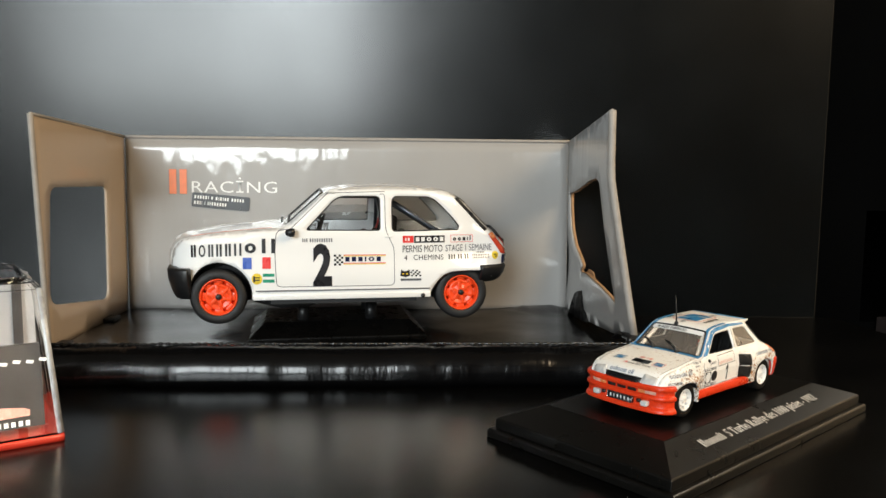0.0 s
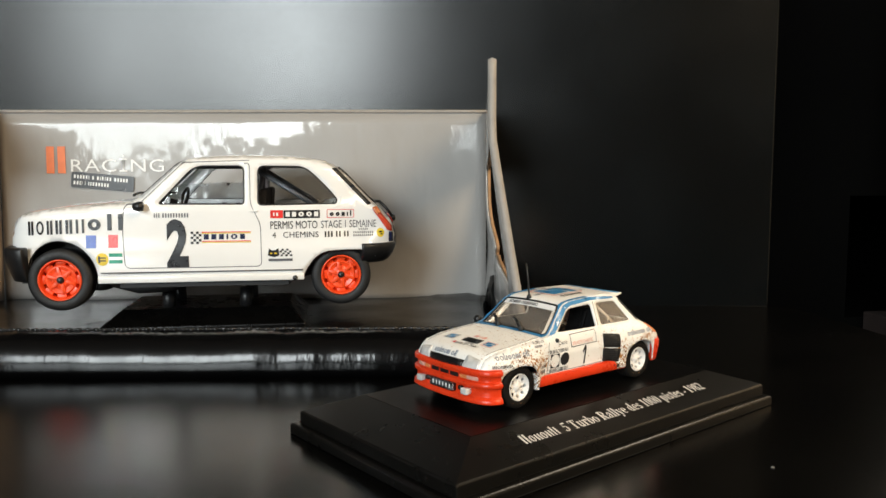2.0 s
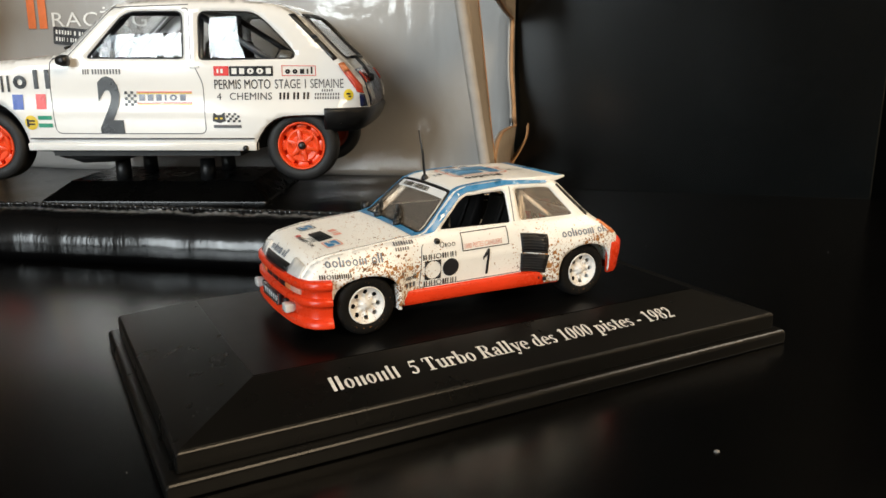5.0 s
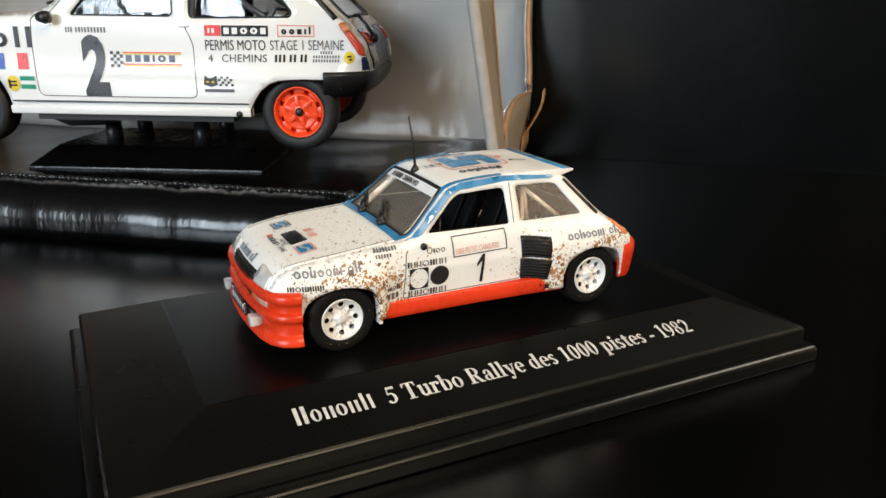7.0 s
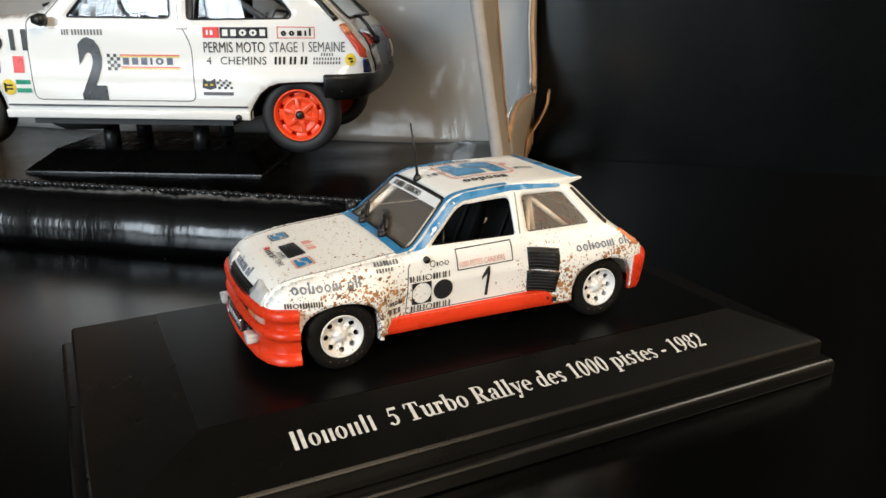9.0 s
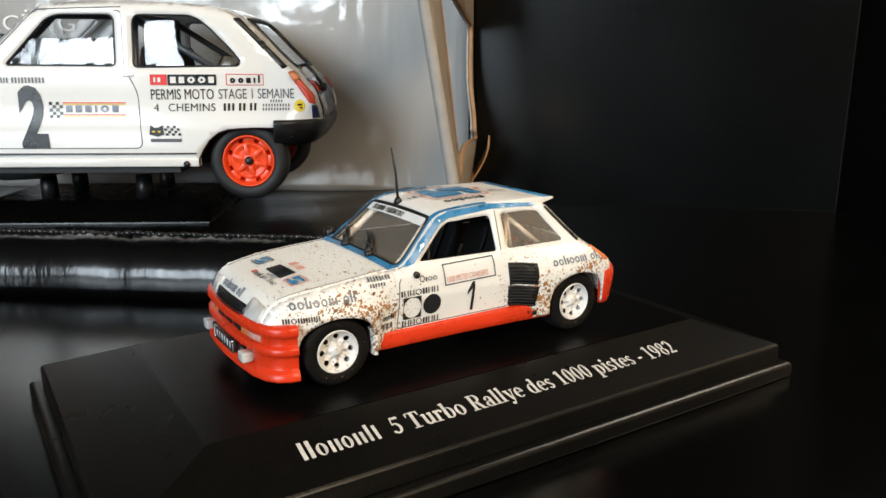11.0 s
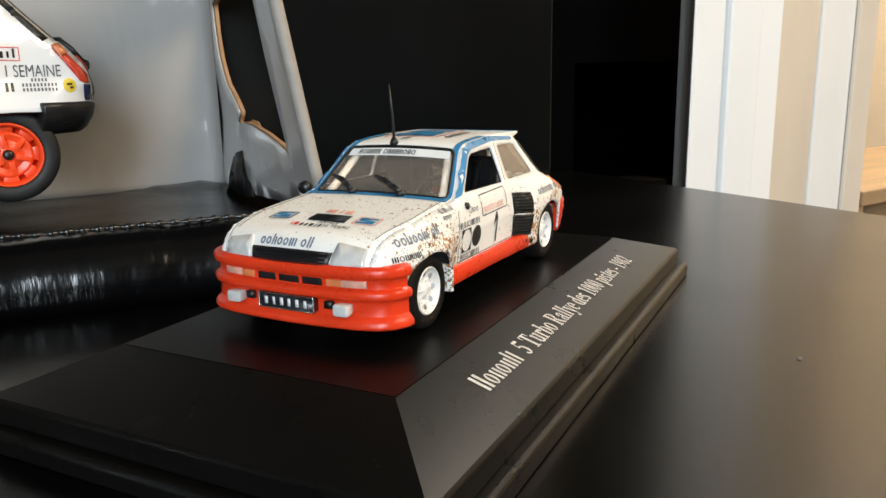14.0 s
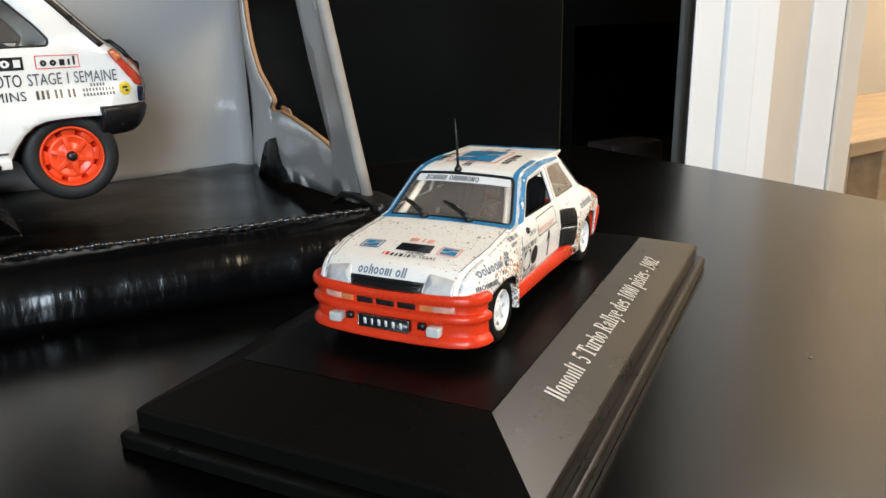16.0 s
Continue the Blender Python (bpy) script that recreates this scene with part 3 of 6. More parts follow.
class Car:
    """Shape of the saloon's skin in full-size metres, and its scale."""

    def __init__(self, scale, wide):
        self.s, self.wide, self.edge = scale, wide, 0.045
        # the small model sits lower on its wheels
        self.raw = (0.0, 0.45, 0.75, 1.0, 1.40)
        self.low = (0.0, 0.45, 0.645, 0.885, 1.290) if wide else self.raw
        self.nose = 1.0 if wide else 0.88
        self.knots = (0.18, 0.42, 0.60, 0.78, 0.90, 0.96, 1.10, 1.40) if wide else (0.18, 0.42, 0.50, 0.66, 0.78, 0.90, 0.96, 1.10, 1.40)
        self.girth = (0.72, 0.742, 0.754, 0.748, 0.733, 0.698, 0.650, 0.540) if wide else (0.725, 0.756, 0.759, 0.745, 0.744, 0.738, 0.722, 0.701, 0.655)

    def drop(self, z):
        return float(np.interp(z, self.raw, self.low))

    def lift(self, z):
        return float(np.interp(z, self.low, self.raw))

    def half(self, x, z):
        y = float(np.interp(z, self.knots, self.girth))
        if not self.wide and x > -1.35:
            # the saloon's flanks are bowed in plan
            y -= 0.028 * ((x + 1.35) / 1.0) ** 2
        if x > -0.1:
            y -= 0.12 * ((x + 0.1) / 0.65) ** 2
        if not self.wide and x > 0.22:
            y -= 0.10 * ((x - 0.22) / 0.31) ** 2
        if x < -2.0:
            y -= (0.03 if self.wide else 0.075) * ((-2.0 - x) / 0.9) ** 2
        if not self.wide and x < -1.6:
            # the saloon's cabin narrows towards the tail
            r = min(1.0, (-1.6 - x) / 0.85)
            y -= 0.13 * max(0.0, (-2.62 - x) / 0.26) ** 2 * max(0.0, min(1.0, (0.68 - z) / 0.10))
            y -= r * r * float(np.interp(z, (0.52, 0.65, 0.70, 0.93, 1.24), (0.0, 0.060, 0.080, 0.105, 0.120)))
        elif z > 0.88 and x < -1.6:
            y -= 0.02 * min(1.0, (z - 0.88) / 0.3) * ((-1.6 - x) / 0.7) ** 2
        # the door's waist crease
        if self.wide and -1.75 < x < -0.5:
            y += 0.006 * math.exp(-((z - 0.66) / 0.03) ** 2)
        if self.wide:
            def bump(v, a, b, c, d):
                f = lambda t: max(0.0, min(1.0, t)) ** 2 * (3 - 2 * max(0.0, min(1.0, t)))
                return f((v - a) / (b - a)) * (1 - f((v - c) / (d - c)))
            y += 0.075 * bump(-x, -0.75, -0.25, 0.28, 0.50) * (1 - max(0, min(1, (z - 0.60) / 0.26)) ** 1.5)
            y += 0.105 * bump(-x, 1.72, 1.98, 2.75, 3.3) * (1 - max(0.0, min(1.0, (z - 0.70) / 0.22)) ** 2)
        return y

    def tail(self, x, z):
        """How much farther back the saloon's sloping tail lies."""
        if self.wide:
            return 0.0
        r = max(0.0, min(1.0, (-2.0 - x) / 0.28))
        return -r * r * (3 - 2 * r) * float(np.interp(z, (0.50, 0.69, 0.88, 1.20, 1.33), (0.03, 0.045, 0.110, 0.115, 0.06)))

    def mark(self, x, z, out=0.0, sign=1):
        """A point of the flank whose own x is given."""
        return self.side(self.back(x, z), z, out, sign)

    def back(self, x, z):
        q = x
        for _ in range(12):
            q = x - self.tail(q, z)
        return q

    def side(self, x, z, out=0.0, sign=1):
        d = np.sqrt(((PROFILE - (x, z)) ** 2).sum(1).min())
        r = self.edge
        y = self.half(x, z)
        if d < r:
            y -= r - math.sqrt(max(0.0, r * r - (r - d) ** 2))
        return Vector((x * self.nose if x > 0 else x + self.tail(x, z), sign * (y + out), self.drop(z))) * self.s

    def top(self, a, u, out=0.0):
        """The strip over nose, bonnet, screen, roof and tail: a runs along the profile, u across from -1 to 1."""
        x, z = float(np.interp(a, ARC, PROFILE[:, 0])), float(np.interp(a, ARC, PROFILE[:, 1]))
        t = np.array([np.interp(a, ARC, TANGENT[:, 0]), np.interp(a, ARC, TANGENT[:, 1])])
        t /= np.linalg.norm(t)
        n = (t[1], -t[0])
        e = self.half(x, z) - self.edge
        c = (0.028 if self.wide and z > 1.2 else 0.020) * (1 - u * u) + out
        if x > 0.35:
            c += (0.038 if self.wide else 0.05) * min(1, (x - 0.35) / 0.12) * (1 - u * u)
        return Vector(((x * self.nose if x > 0 else x + self.tail(x, z)) + n[0] * c, u * e, self.drop(z + n[1] * c))) * self.s


def arch(cx, cz, r, x0, x1, zb, n=18):
    """A wheel arch, from its front foot to its rear foot."""
    a0 = math.asin(max(-1, min(1, (zb - cz) / r)))
    return [(cx + r * math.cos(a0 + (math.pi - 2 * a0) * k / n), cz + r * math.sin(a0 + (math.pi - 2 * a0) * k / n)) for k in range(n + 1)]


def wheel(name, parent, car, x, sign, r, rim, style, tyre_mat, rim_mat, face, width=0.2):
    s = car.s
    w = new(name)
    w.empty_display_size = 0.005
    w.parent = parent
    w.matrix_local = Matrix.Translation((x * s, sign * face * s, (0.275) * s)) @ (pose(0, 0, 0) if sign > 0 else pose(0, 0, 0, 0, 0, 180))
    prof = [(rim * 0.98, -0.01), (rim * 1.06, 0.004), (r * 0.86, 0.002), (r * 0.95, -0.008), (r * 0.99, -0.028), (r, -0.05), (r, -width + 0.05),
            (r * 0.98, -width + 0.02), (r * 0.85, -width), (rim * 0.98, -width)]
    part("tyre", lathe([(a * s, b * s) for a, b in prof], 48, closed=True), tyre_mat, w)
    lip = [(rim, -width * 0.8), (rim, -0.002), (rim * 0.955, 0.004), (rim * 0.90, -0.010), (rim * 0.87, -0.045), (rim * 0.84, -0.09), (rim * 0.84, -width * 0.8)]
    rb = lathe([(a * s, b * s) for a, b in lip], 48, closed=True)
    if style == "slotted":
        # dished face with a ring of slots round the edge and five ribs on the hub
        n = 8
        for k in range(n):
            a0, a1 = 2 * math.pi * (k - 0.35) / n, 2 * math.pi * (k + 0.35) / n
            ring = []
            for rr, dd in ((rim * 0.68, -0.045), (rim * 0.88, -0.040), (rim * 0.88, -0.075), (rim * 0.68, -0.085)):
                ring.append([(rr * math.cos(a) * s, dd * s, rr * math.sin(a) * s) for a in (a0, (a0 + a1) / 2, a1)])
            stack([[p[0] for p in ring], [p[1] for p in ring], [p[2] for p in ring]], True, rb)
        lathe([(a * s, b * s) for a, b in ((rim * 0.72, -0.085), (rim * 0.72, -0.040), (rim * 0.64, -0.032), (rim * 0.45, -0.052), (rim * 0.28, -0.030), (rim * 0.16, -0.022), (rim * 0.16, -0.085))], 40, closed=True, bm=rb)
        for k in range(6):
            a = 2 * math.pi * (k + 0.3) / 6
            c, sn = math.cos(a), math.sin(a)
            pts = []
            for rr, wd, dd in ((0.22, 0.05, -0.022), (0.66, 0.035, -0.030)):
                pts.append([((rim * rr * c - e * wd * rim * 2 * sn) * s, d * s, (rim * rr * sn + e * wd * rim * 2 * c) * s) for e, d in ((-1, -0.06), (-1, dd), (1, dd), (1, -0.06))])
            stack(pts, True, rb)
    else:
        # dished disc with eight round holes and shallow petals round the hub
        def dish(u, v):
            q, a = math.hypot(u, v) / rim, math.atan2(v, u)
            d = float(np.interp(q, (0.0, 0.16, 0.22, 0.40, 0.62, 0.80, 0.92), (-0.012, -0.014, -0.026, -0.060, -0.046, -0.030, -0.012)))
            d += 0.018 * math.cos(8 * a) * math.exp(-((q - 0.46) / 0.16) ** 2)
            return Vector((u * s, d * s, v * s))
        holes = [ellipse(0.70 * rim * math.cos(a), 0.70 * rim * math.sin(a), 0.125 * rim, 0.125 * rim, 14) for a in np.linspace(0, 2 * math.pi, 8, endpoint=False)]
        sheet(ellipse(0, 0, 0.92 * rim, 0.92 * rim, 48), holes, rim * 0.09, dish, rb)
    part("rim", rb, rim_mat, w, bevel=0.004 * s)
    back = -0.080 if style == "slotted" else -0.11
    part("brake_disc", lathe([(0.0, back * s), (rim * 0.84 * s, back * s), (rim * 0.84 * s, -0.13 * s), (0.0, -0.13 * s)], 32), rim_mat if style == "slotted" else "rubber", w)
    if style == "slotted":
        part("hub_cap", lathe([(0.0, 0.0), (rim * 0.11 * s, 0.0), (rim * 0.15 * s, -0.008 * s), (rim * 0.16 * s, -0.05 * s)], 20), "trim", w)
    return w


WINDOW_FRONT = rounded([(-0.845, 0.932), (-1.125, 1.232), (-1.20, 1.262), (-1.575, 1.262), (-1.575, 0.927)], [0.03, 0.05, 0.05, 0.05, 0.03])
WINDOW_REAR = rounded([(-1.685, 0.918), (-1.685, 1.262), (-2.085, 1.258), (-2.19, 1.175), (-2.380, 0.962), (-2.37, 0.925)], [0.035, 0.06, 0.08, 0.10, 0.03, 0.03])


WINDOW_FRONT_LOW = rounded([(-0.790, 0.984), (-1.05, 1.222), (-1.14, 1.264), (-1.575, 1.272), (-1.585, 0.970)], [0.03, 0.05, 0.05, 0.05, 0.03])
WINDOW_REAR_LOW = rounded([(-1.685, 0.978), (-1.675, 1.275), (-2.095, 1.268), (-2.165, 1.185), (-2.335, 0.992), (-2.33, 0.972)], [0.035, 0.04, 0.06, 0.10, 0.03, 0.03])


# the saloon's rear arch is flat-topped
FLAT_ARCH = [(-2.080, 0.25), (-2.084, 0.30), (-2.114, 0.362), (-2.158, 0.433), (-2.213, 0.482), (-2.273, 0.504), (-2.36, 0.511), (-2.45, 0.514), (-2.60, 0.511), (-2.665, 0.49), (-2.70, 0.44)]


def car_shell(root, car, paint, arch_f, arch_r, sill):
    """Skin, glazing, window rubbers, floor and seats that both models have."""
    s = car.s
    front_window, rear_window = (WINDOW_FRONT_LOW, WINDOW_REAR_LOW) if car.wide else (WINDOW_FRONT, WINDOW_REAR)
    rear_window = [(car.back(x - 0.012, z), z) for x, z in rear_window]
    keep = [(p[0], p[1]) for p in PROFILE[::2] if car.wide or p[0] > -2.5 or p[1] > 0.51]
    if car.wide and tuple(PROFILE[-1]) != keep[-1]:
        keep.append(tuple(PROFILE[-1]))
    zc = 0.275
    fr, rr = arch(0.0, zc + 0.02, arch_f, 0, 0, sill), arch(-2.42, zc + 0.02, arch_r, 0, 0, sill)
    if not car.wide:
        rr = FLAT_ARCH
    lower = ([(-2.80, 0.33)] if car.wide else [(-2.74, 0.513)]) + list(reversed(rr)) + list(reversed(fr)) + [(0.46, 0.30)]
    outline = keep + lower
    screen = [(arc_at(-0.665) + 0.02, 0.83), (arc_at(-1.015), 0.80)]
    a0, a1 = screen[0][0], screen[1][0]
    wu = 0.94 if car.wide else 0.86
    if car.wide:
        a0 = arc_at(-0.60)
    windscreen = rounded([(a0, -wu), (a0, wu), (a1, wu), (a1, -wu)], 0.08)
    h0, h1 = arc_at(-2.31), arc_at(-2.63)
    hatch = rounded([(h0, -0.80), (h0, 0.80), (h1, 0.84), (h1, -0.84)], 0.10)
    body = None
    bm = bmesh.new()
    for sign in (1, -1):
        sheet(outline, [front_window, rear_window], 0.045, lambda x, z: car.side(x, z, 0, sign), bm)
    end = ARC[-1] if car.wide else ARC[-1] - 0.22
    strip = [(0, -1), (0, 1), (end, 1), (end, -1)]
    k = 0.62
    sheet([(a, u * k) for a, u in strip], [[(a, u * k) for a, u in windscreen], [(a, u * k) for a, u in hatch]], 0.045, lambda a, u: car.top(a, u / k), bm)
    bmesh.ops.remove_doubles(bm, verts=bm.verts, dist=0.004 * s)
    body = part("body_shell", bm, paint, root, thick=0.022 * s)
    for sign in (1, -1):
        for nm, win in (("door_window", front_window), ("quarter_window", rear_window)):
            c = np.array(win).mean(0)
            big = [tuple(c + (np.array(p) - c) * 1.03) for p in win]
            if car.wide and nm == "door_window":
                continue                                  # the small model's door windows are open
            if not car.wide and nm == "door_window":
                # wound halfway down
                big = [(x, min(z, 1.105 - 0.02 * (x + 1.2))) for x, z in dense(big, 0.03)]
            part(nm, sheet(big, [], 0.06, lambda x, z: car.side(x, z, -0.010 if car.wide or nm == "door_window" else -0.012 - 0.115 * max(0.0, x + 2.38), sign)), "smoky_glass" if car.wide and nm == "quarter_window" else "car_glass", root, thick=0.006 * s, rim=False).visible_shadow = False
            if not car.wide:
                part("window_rubber", tube([car.side(x, z, -0.002, sign) for x, z in dense(win, 0.05)], 0.007 * s, 6, True), "trim", root)
    for nm, win in (("windscreen", windscreen), ("rear_window", hatch)):
        c = np.array(win).mean(0)
        big = [tuple(c + (np.array(p) - c) * 1.03) for p in win]
        part(nm, sheet([(a, u * k) for a, u in big], [], 0.08, lambda a, u: car.top(a, u / k, -0.008)), "smoky_glass" if car.wide else "car_glass", root, thick=0.006 * s, rim=False).visible_shadow = False
        part("window_rubber", tube([car.top(a, u, 0.0) for a, u in dense(win, 0.06)], 0.013 * s, 6, True), "trim", root)
    if car.wide:
        for sign in (1, -1):
            part("door_lining", sheet([(-0.70, 0.40), (-0.70, 0.93), (-1.08, 1.25), (-1.60, 1.30), (-2.15, 1.28), (-2.45, 0.95), (-2.45, 0.55), (-2.0, 0.60), (-1.9, 0.40)], [front_window, rear_window], 0.06, lambda x, z: car.side(x, z, -0.035, sign)), "interior", root, "dark inner lining")
    # floor pan, dashboard, seats, steering wheel
    part("floor_pan", stack([[(x * s, y * s, z * s) for x, y, z in r] for r in (
        [(0.40, -0.42, 0.22), (0.40, 0.42, 0.22), (0.40, 0.42, 0.60), (0.40, -0.42, 0.60)],
        [(-0.45, -0.46, 0.20), (-0.45, 0.46, 0.20), (-0.45, 0.46, 0.62), (-0.45, -0.46, 0.62)],
        [(-0.50, -0.70, 0.20), (-0.50, 0.70, 0.20), (-0.50, 0.70, 0.36), (-0.50, -0.70, 0.36)],
        [(-1.95, -0.70, 0.20), (-1.95, 0.70, 0.20), (-1.95, 0.70, 0.36), (-1.95, -0.70, 0.36)],
        [(-2.00, -0.45, 0.22), (-2.00, 0.45, 0.22), (-2.00, 0.45, 0.52), (-2.00, -0.45, 0.52)],
        [(-2.74, -0.45, 0.26 if car.wide else 0.38), (-2.74, 0.45, 0.26 if car.wide else 0.38), (-2.74, 0.45, 0.55), (-2.74, -0.45, 0.55)])]), "rubber", root, smooth=False)
    part("dashboard", stack([[(x * s, y * s, z * s) for x, z in ((-0.62, 0.70), (-0.68, car.drop(0.93)), (-0.86, car.drop(0.93)), (-0.92, 0.78), (-0.80, 0.66))] for y in (-0.62, 0.62)]), "interior", root, bevel=0.02 * s)
    for y in (0.33, -0.33):
        seat = bmesh.new()
        stack([[(x * s, (y + d) * s, z * s) for x, z in ((-1.05, 0.40), (-1.02, 0.56), (-1.25, 0.54), (-1.50, 0.52), (-1.66, 0.88), (-1.70, 1.06), (-1.77, 1.06), (-1.76, 0.80), (-1.62, 0.40))] for d in (-0.24, -0.19, 0.19, 0.24)], True, seat)
        part("seat", seat, "interior", root, bevel=0.03 * s)
        part("seat_harness", stack([[((x + 0.02) * s, (y + d) * s, z * s) for x, z in ((-1.30, 0.56), (-1.48, 0.54), (-1.64, 0.88), (-1.68, 1.02), (-1.70, 1.02), (-1.66, 0.88), (-1.50, 0.52))] for d in (0.04, 0.11)]), "interior" if car.wide else "seat_red", root)
    ring = [(-0.98 - 0.09 * math.cos(a) * 0.6, 0.33 + 0.18 * math.cos(a + math.pi / 2), car.drop(0.90) + 0.16 * math.sin(a + math.pi / 2)) for a in np.linspace(0, 2 * math.pi, 24, endpoint=False)]
    st = tube([Vector(p) * s for p in ring], 0.014 * s, 6, True)
    tube([Vector((-0.98, 0.33, car.drop(0.90))) * s, Vector((-0.80, 0.33, 0.84)) * s], 0.02 * s, 6, bm=st)
    for a in (0.2, 2.3, 4.4):
        tube([Vector((-0.98, 0.33, car.drop(0.90))) * s, Vector((-0.98, 0.33 + 0.17 * math.cos(a), car.drop(0.90) + 0.15 * math.sin(a))) * s], 0.01 * s, 5, bm=st)
    part("steering_wheel", st, "trim", root)
    return a0, a1, k


def on_side(car, x0, z0, out=0.004, slope=0.0):
    """Places decals on the left flank: u runs backwards from x0, v up from z0."""
    return lambda u, v: car.side(x0 - u, car.lift(z0 + v + slope * u), out)


def plain(name, bm, mat, label, category, kind="structure", **kw):
    return part(name, bm, mat, None, label, category=category, kind=kind, **kw)


# Furniture: the black top on which all stands, and the panel behind it
SHELF = [(-1.10, -0.30), (0.354, -0.30), (0.366, 0.474), (-1.10, 0.745)]
plain("shelf", stack([[(x, y, z) for x, y in SHELF] for z in (-0.04, 0.0)]), "shelf", "black lacquered cabinet top with fine dust specks", "shelf", smooth=False, bevel=0.0015)
PANEL = [(0.353, 0.4760), (-1.10, 0.7460), (-1.096, 0.7660), (0.357, 0.4960)]
plain("back_panel", stack([[(x, y, z) for x, y in PANEL] for z in (-0.04, 1.60)]), "panel", "black lacquered back panel with a soft sheen", "panel", smooth=False, bevel=0.001)
CARCASS = [(-1.09, -0.28), (0.342, -0.28), (0.350, 0.46), (-1.09, 0.72)]
plain("cabinet_carcass", stack([[(x, y, z) for x, y in CARCASS] for z in (-0.80, -0.041)]), "near_black", "black cabinet body under the top", "cabinet", smooth=False)

# Room: unseen shell; ceiling and most walls are darkened to keep reflections dim
plain("floor", box(-2.6, -2.6, -0.86, 2.6, 2.4, -0.80), "floor_wood", "brown wooden floor of the room", "floor", smooth=False)
plain("ceiling", box(-2.6, -2.6, 1.75, 2.6, 2.4, 1.80), "plaster", "unseen plaster ceiling, darkened", "ceiling", smooth=False)
wall = bmesh.new()
for b in ((-2.6, -2.5, -0.80, -2.44, -2.4, 1.75), (-0.79, -2.5, -0.80, 2.6, -2.4, 1.75), (-2.44, -2.5, -0.80, -0.79, -2.4, 0.28), (-2.44, -2.5, 1.62, -0.79, -2.4, 1.75)):
    box(*b, wall)
plain("wall_south", wall, "plaster", "unseen wall, darkened, with a tall window", "wall", smooth=False)
plain("wall_west", box(-2.6, -2.4, -0.80, -2.5, 2.4, 1.75), "wall", "unseen wall, darkened", "wall", smooth=False)
plain("wall_east", box(2.5, -2.4, -0.80, 2.6, 2.4, 1.75), "hall_paint", "pale painted wall", "wall", smooth=False)
plain("wall_north", box(-2.5, 2.3, -0.80, 2.5, 2.4, 1.75), "wall", "unseen wall, darkened", "wall", smooth=False)
win = thing("window_1", pose(-1.545, -2.42, 0.95), "white window with two tall casements", "window", kind="structure")
for x in (-0.89, 0.09, 0.710):
    part("window_frame", box(x, -0.03, -0.66, x + 0.045, 0.03, 0.66), "white_wood", win, bevel=0.004)
for z in (-0.67, 0.63):
    part("window_frame", box(-0.89, -0.028, z, 0.755, 0.028, z + 0.04), "white_wood", win, bevel=0.004)

# Dark recess and white door post beyond the end of the furniture
POST_Y = 0.497
# Near-black cabinet added for the recess; its darkness is put into the colour
dark = thing("dark_cabinet", pose(0.30, 0.70, -0.80), "near-black open cabinet added for the dark recess", "cabinet")
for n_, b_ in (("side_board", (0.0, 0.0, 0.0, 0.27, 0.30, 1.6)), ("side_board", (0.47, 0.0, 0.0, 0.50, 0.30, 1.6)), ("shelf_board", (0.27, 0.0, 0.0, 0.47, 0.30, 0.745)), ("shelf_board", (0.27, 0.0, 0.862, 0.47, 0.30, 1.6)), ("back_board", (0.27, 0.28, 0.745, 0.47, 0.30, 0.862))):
    part(n_, box(*b_), "near_black", dark, smooth=False)
# The shade that the carton stands in is put into its brown
plain("small_carton", stack([[(0.585, 0.66, z), (0.650, 0.655, z), (0.650, 0.695, z), (0.585, 0.695, z)] for z in (-0.80, -0.052, -0.048)]), "shaded_card", "carton in front of the dark cabinet, its brown darkened for shade", "carton", kind="", smooth=False, bevel=0.002)
post = thing("door_post", pose(0.493, POST_Y, -0.80), "white painted wooden door post with mouldings", "door post", kind="structure")
for x0, x1, y0 in ((0.0, 0.034, 0.003), (0.034, 0.070, 0.0), (0.070, 0.0985, 0.004)):
    s0 = 0.05 if x0 == 0.0 else 0.0
    part("moulding", stack([[(x0, y0, z), (x1 - 0.0005, y0, z), (x1 - 0.0005, 0.045, z), (x0 + s0 * 0.9, 0.045, z)] for z in (0.0, 2.55)]), "white_wood", post, smooth=False, bevel=0.003)
# deep reveal beside the post, with its head, and the door leaf at its end
HEAD_Z = 0.135
reveal = thing("door_reveal", pose(0.592, POST_Y + 0.046, -0.80), "cream painted reveal of a doorway with a head board", "door reveal", kind="structure")
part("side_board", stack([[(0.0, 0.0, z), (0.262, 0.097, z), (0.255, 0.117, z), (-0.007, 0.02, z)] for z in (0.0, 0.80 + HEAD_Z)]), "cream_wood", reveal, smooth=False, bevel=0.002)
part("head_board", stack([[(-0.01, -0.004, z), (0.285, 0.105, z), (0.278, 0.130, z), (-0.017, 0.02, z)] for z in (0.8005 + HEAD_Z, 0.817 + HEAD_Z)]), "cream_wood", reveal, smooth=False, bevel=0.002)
part("upper_wall", stack([[(-0.01, 0.001, z), (0.50, 0.19, z), (0.49, 0.215, z), (-0.02, 0.026, z)] for z in (0.8175 + HEAD_Z, 2.55)]), "hall_paint", reveal, smooth=False)
# A solid dark strip takes the place of the shade in the gap
part("gap", box(0.2635, 0.103, 0.0, 0.270, 0.112, 0.80 + HEAD_Z), "insert", reveal, "dark strip for the shaded gap beside the door leaf", smooth=False)
leaf = thing("door_leaf", pose(0.862, POST_Y + 0.146, -0.80), "white painted door leaf", "door", kind="structure")
part("leaf", box(0.0, 0.0, 0.005, 0.098, 0.03, 0.798 + HEAD_Z), "white_wood", leaf, smooth=False, bevel=0.003)
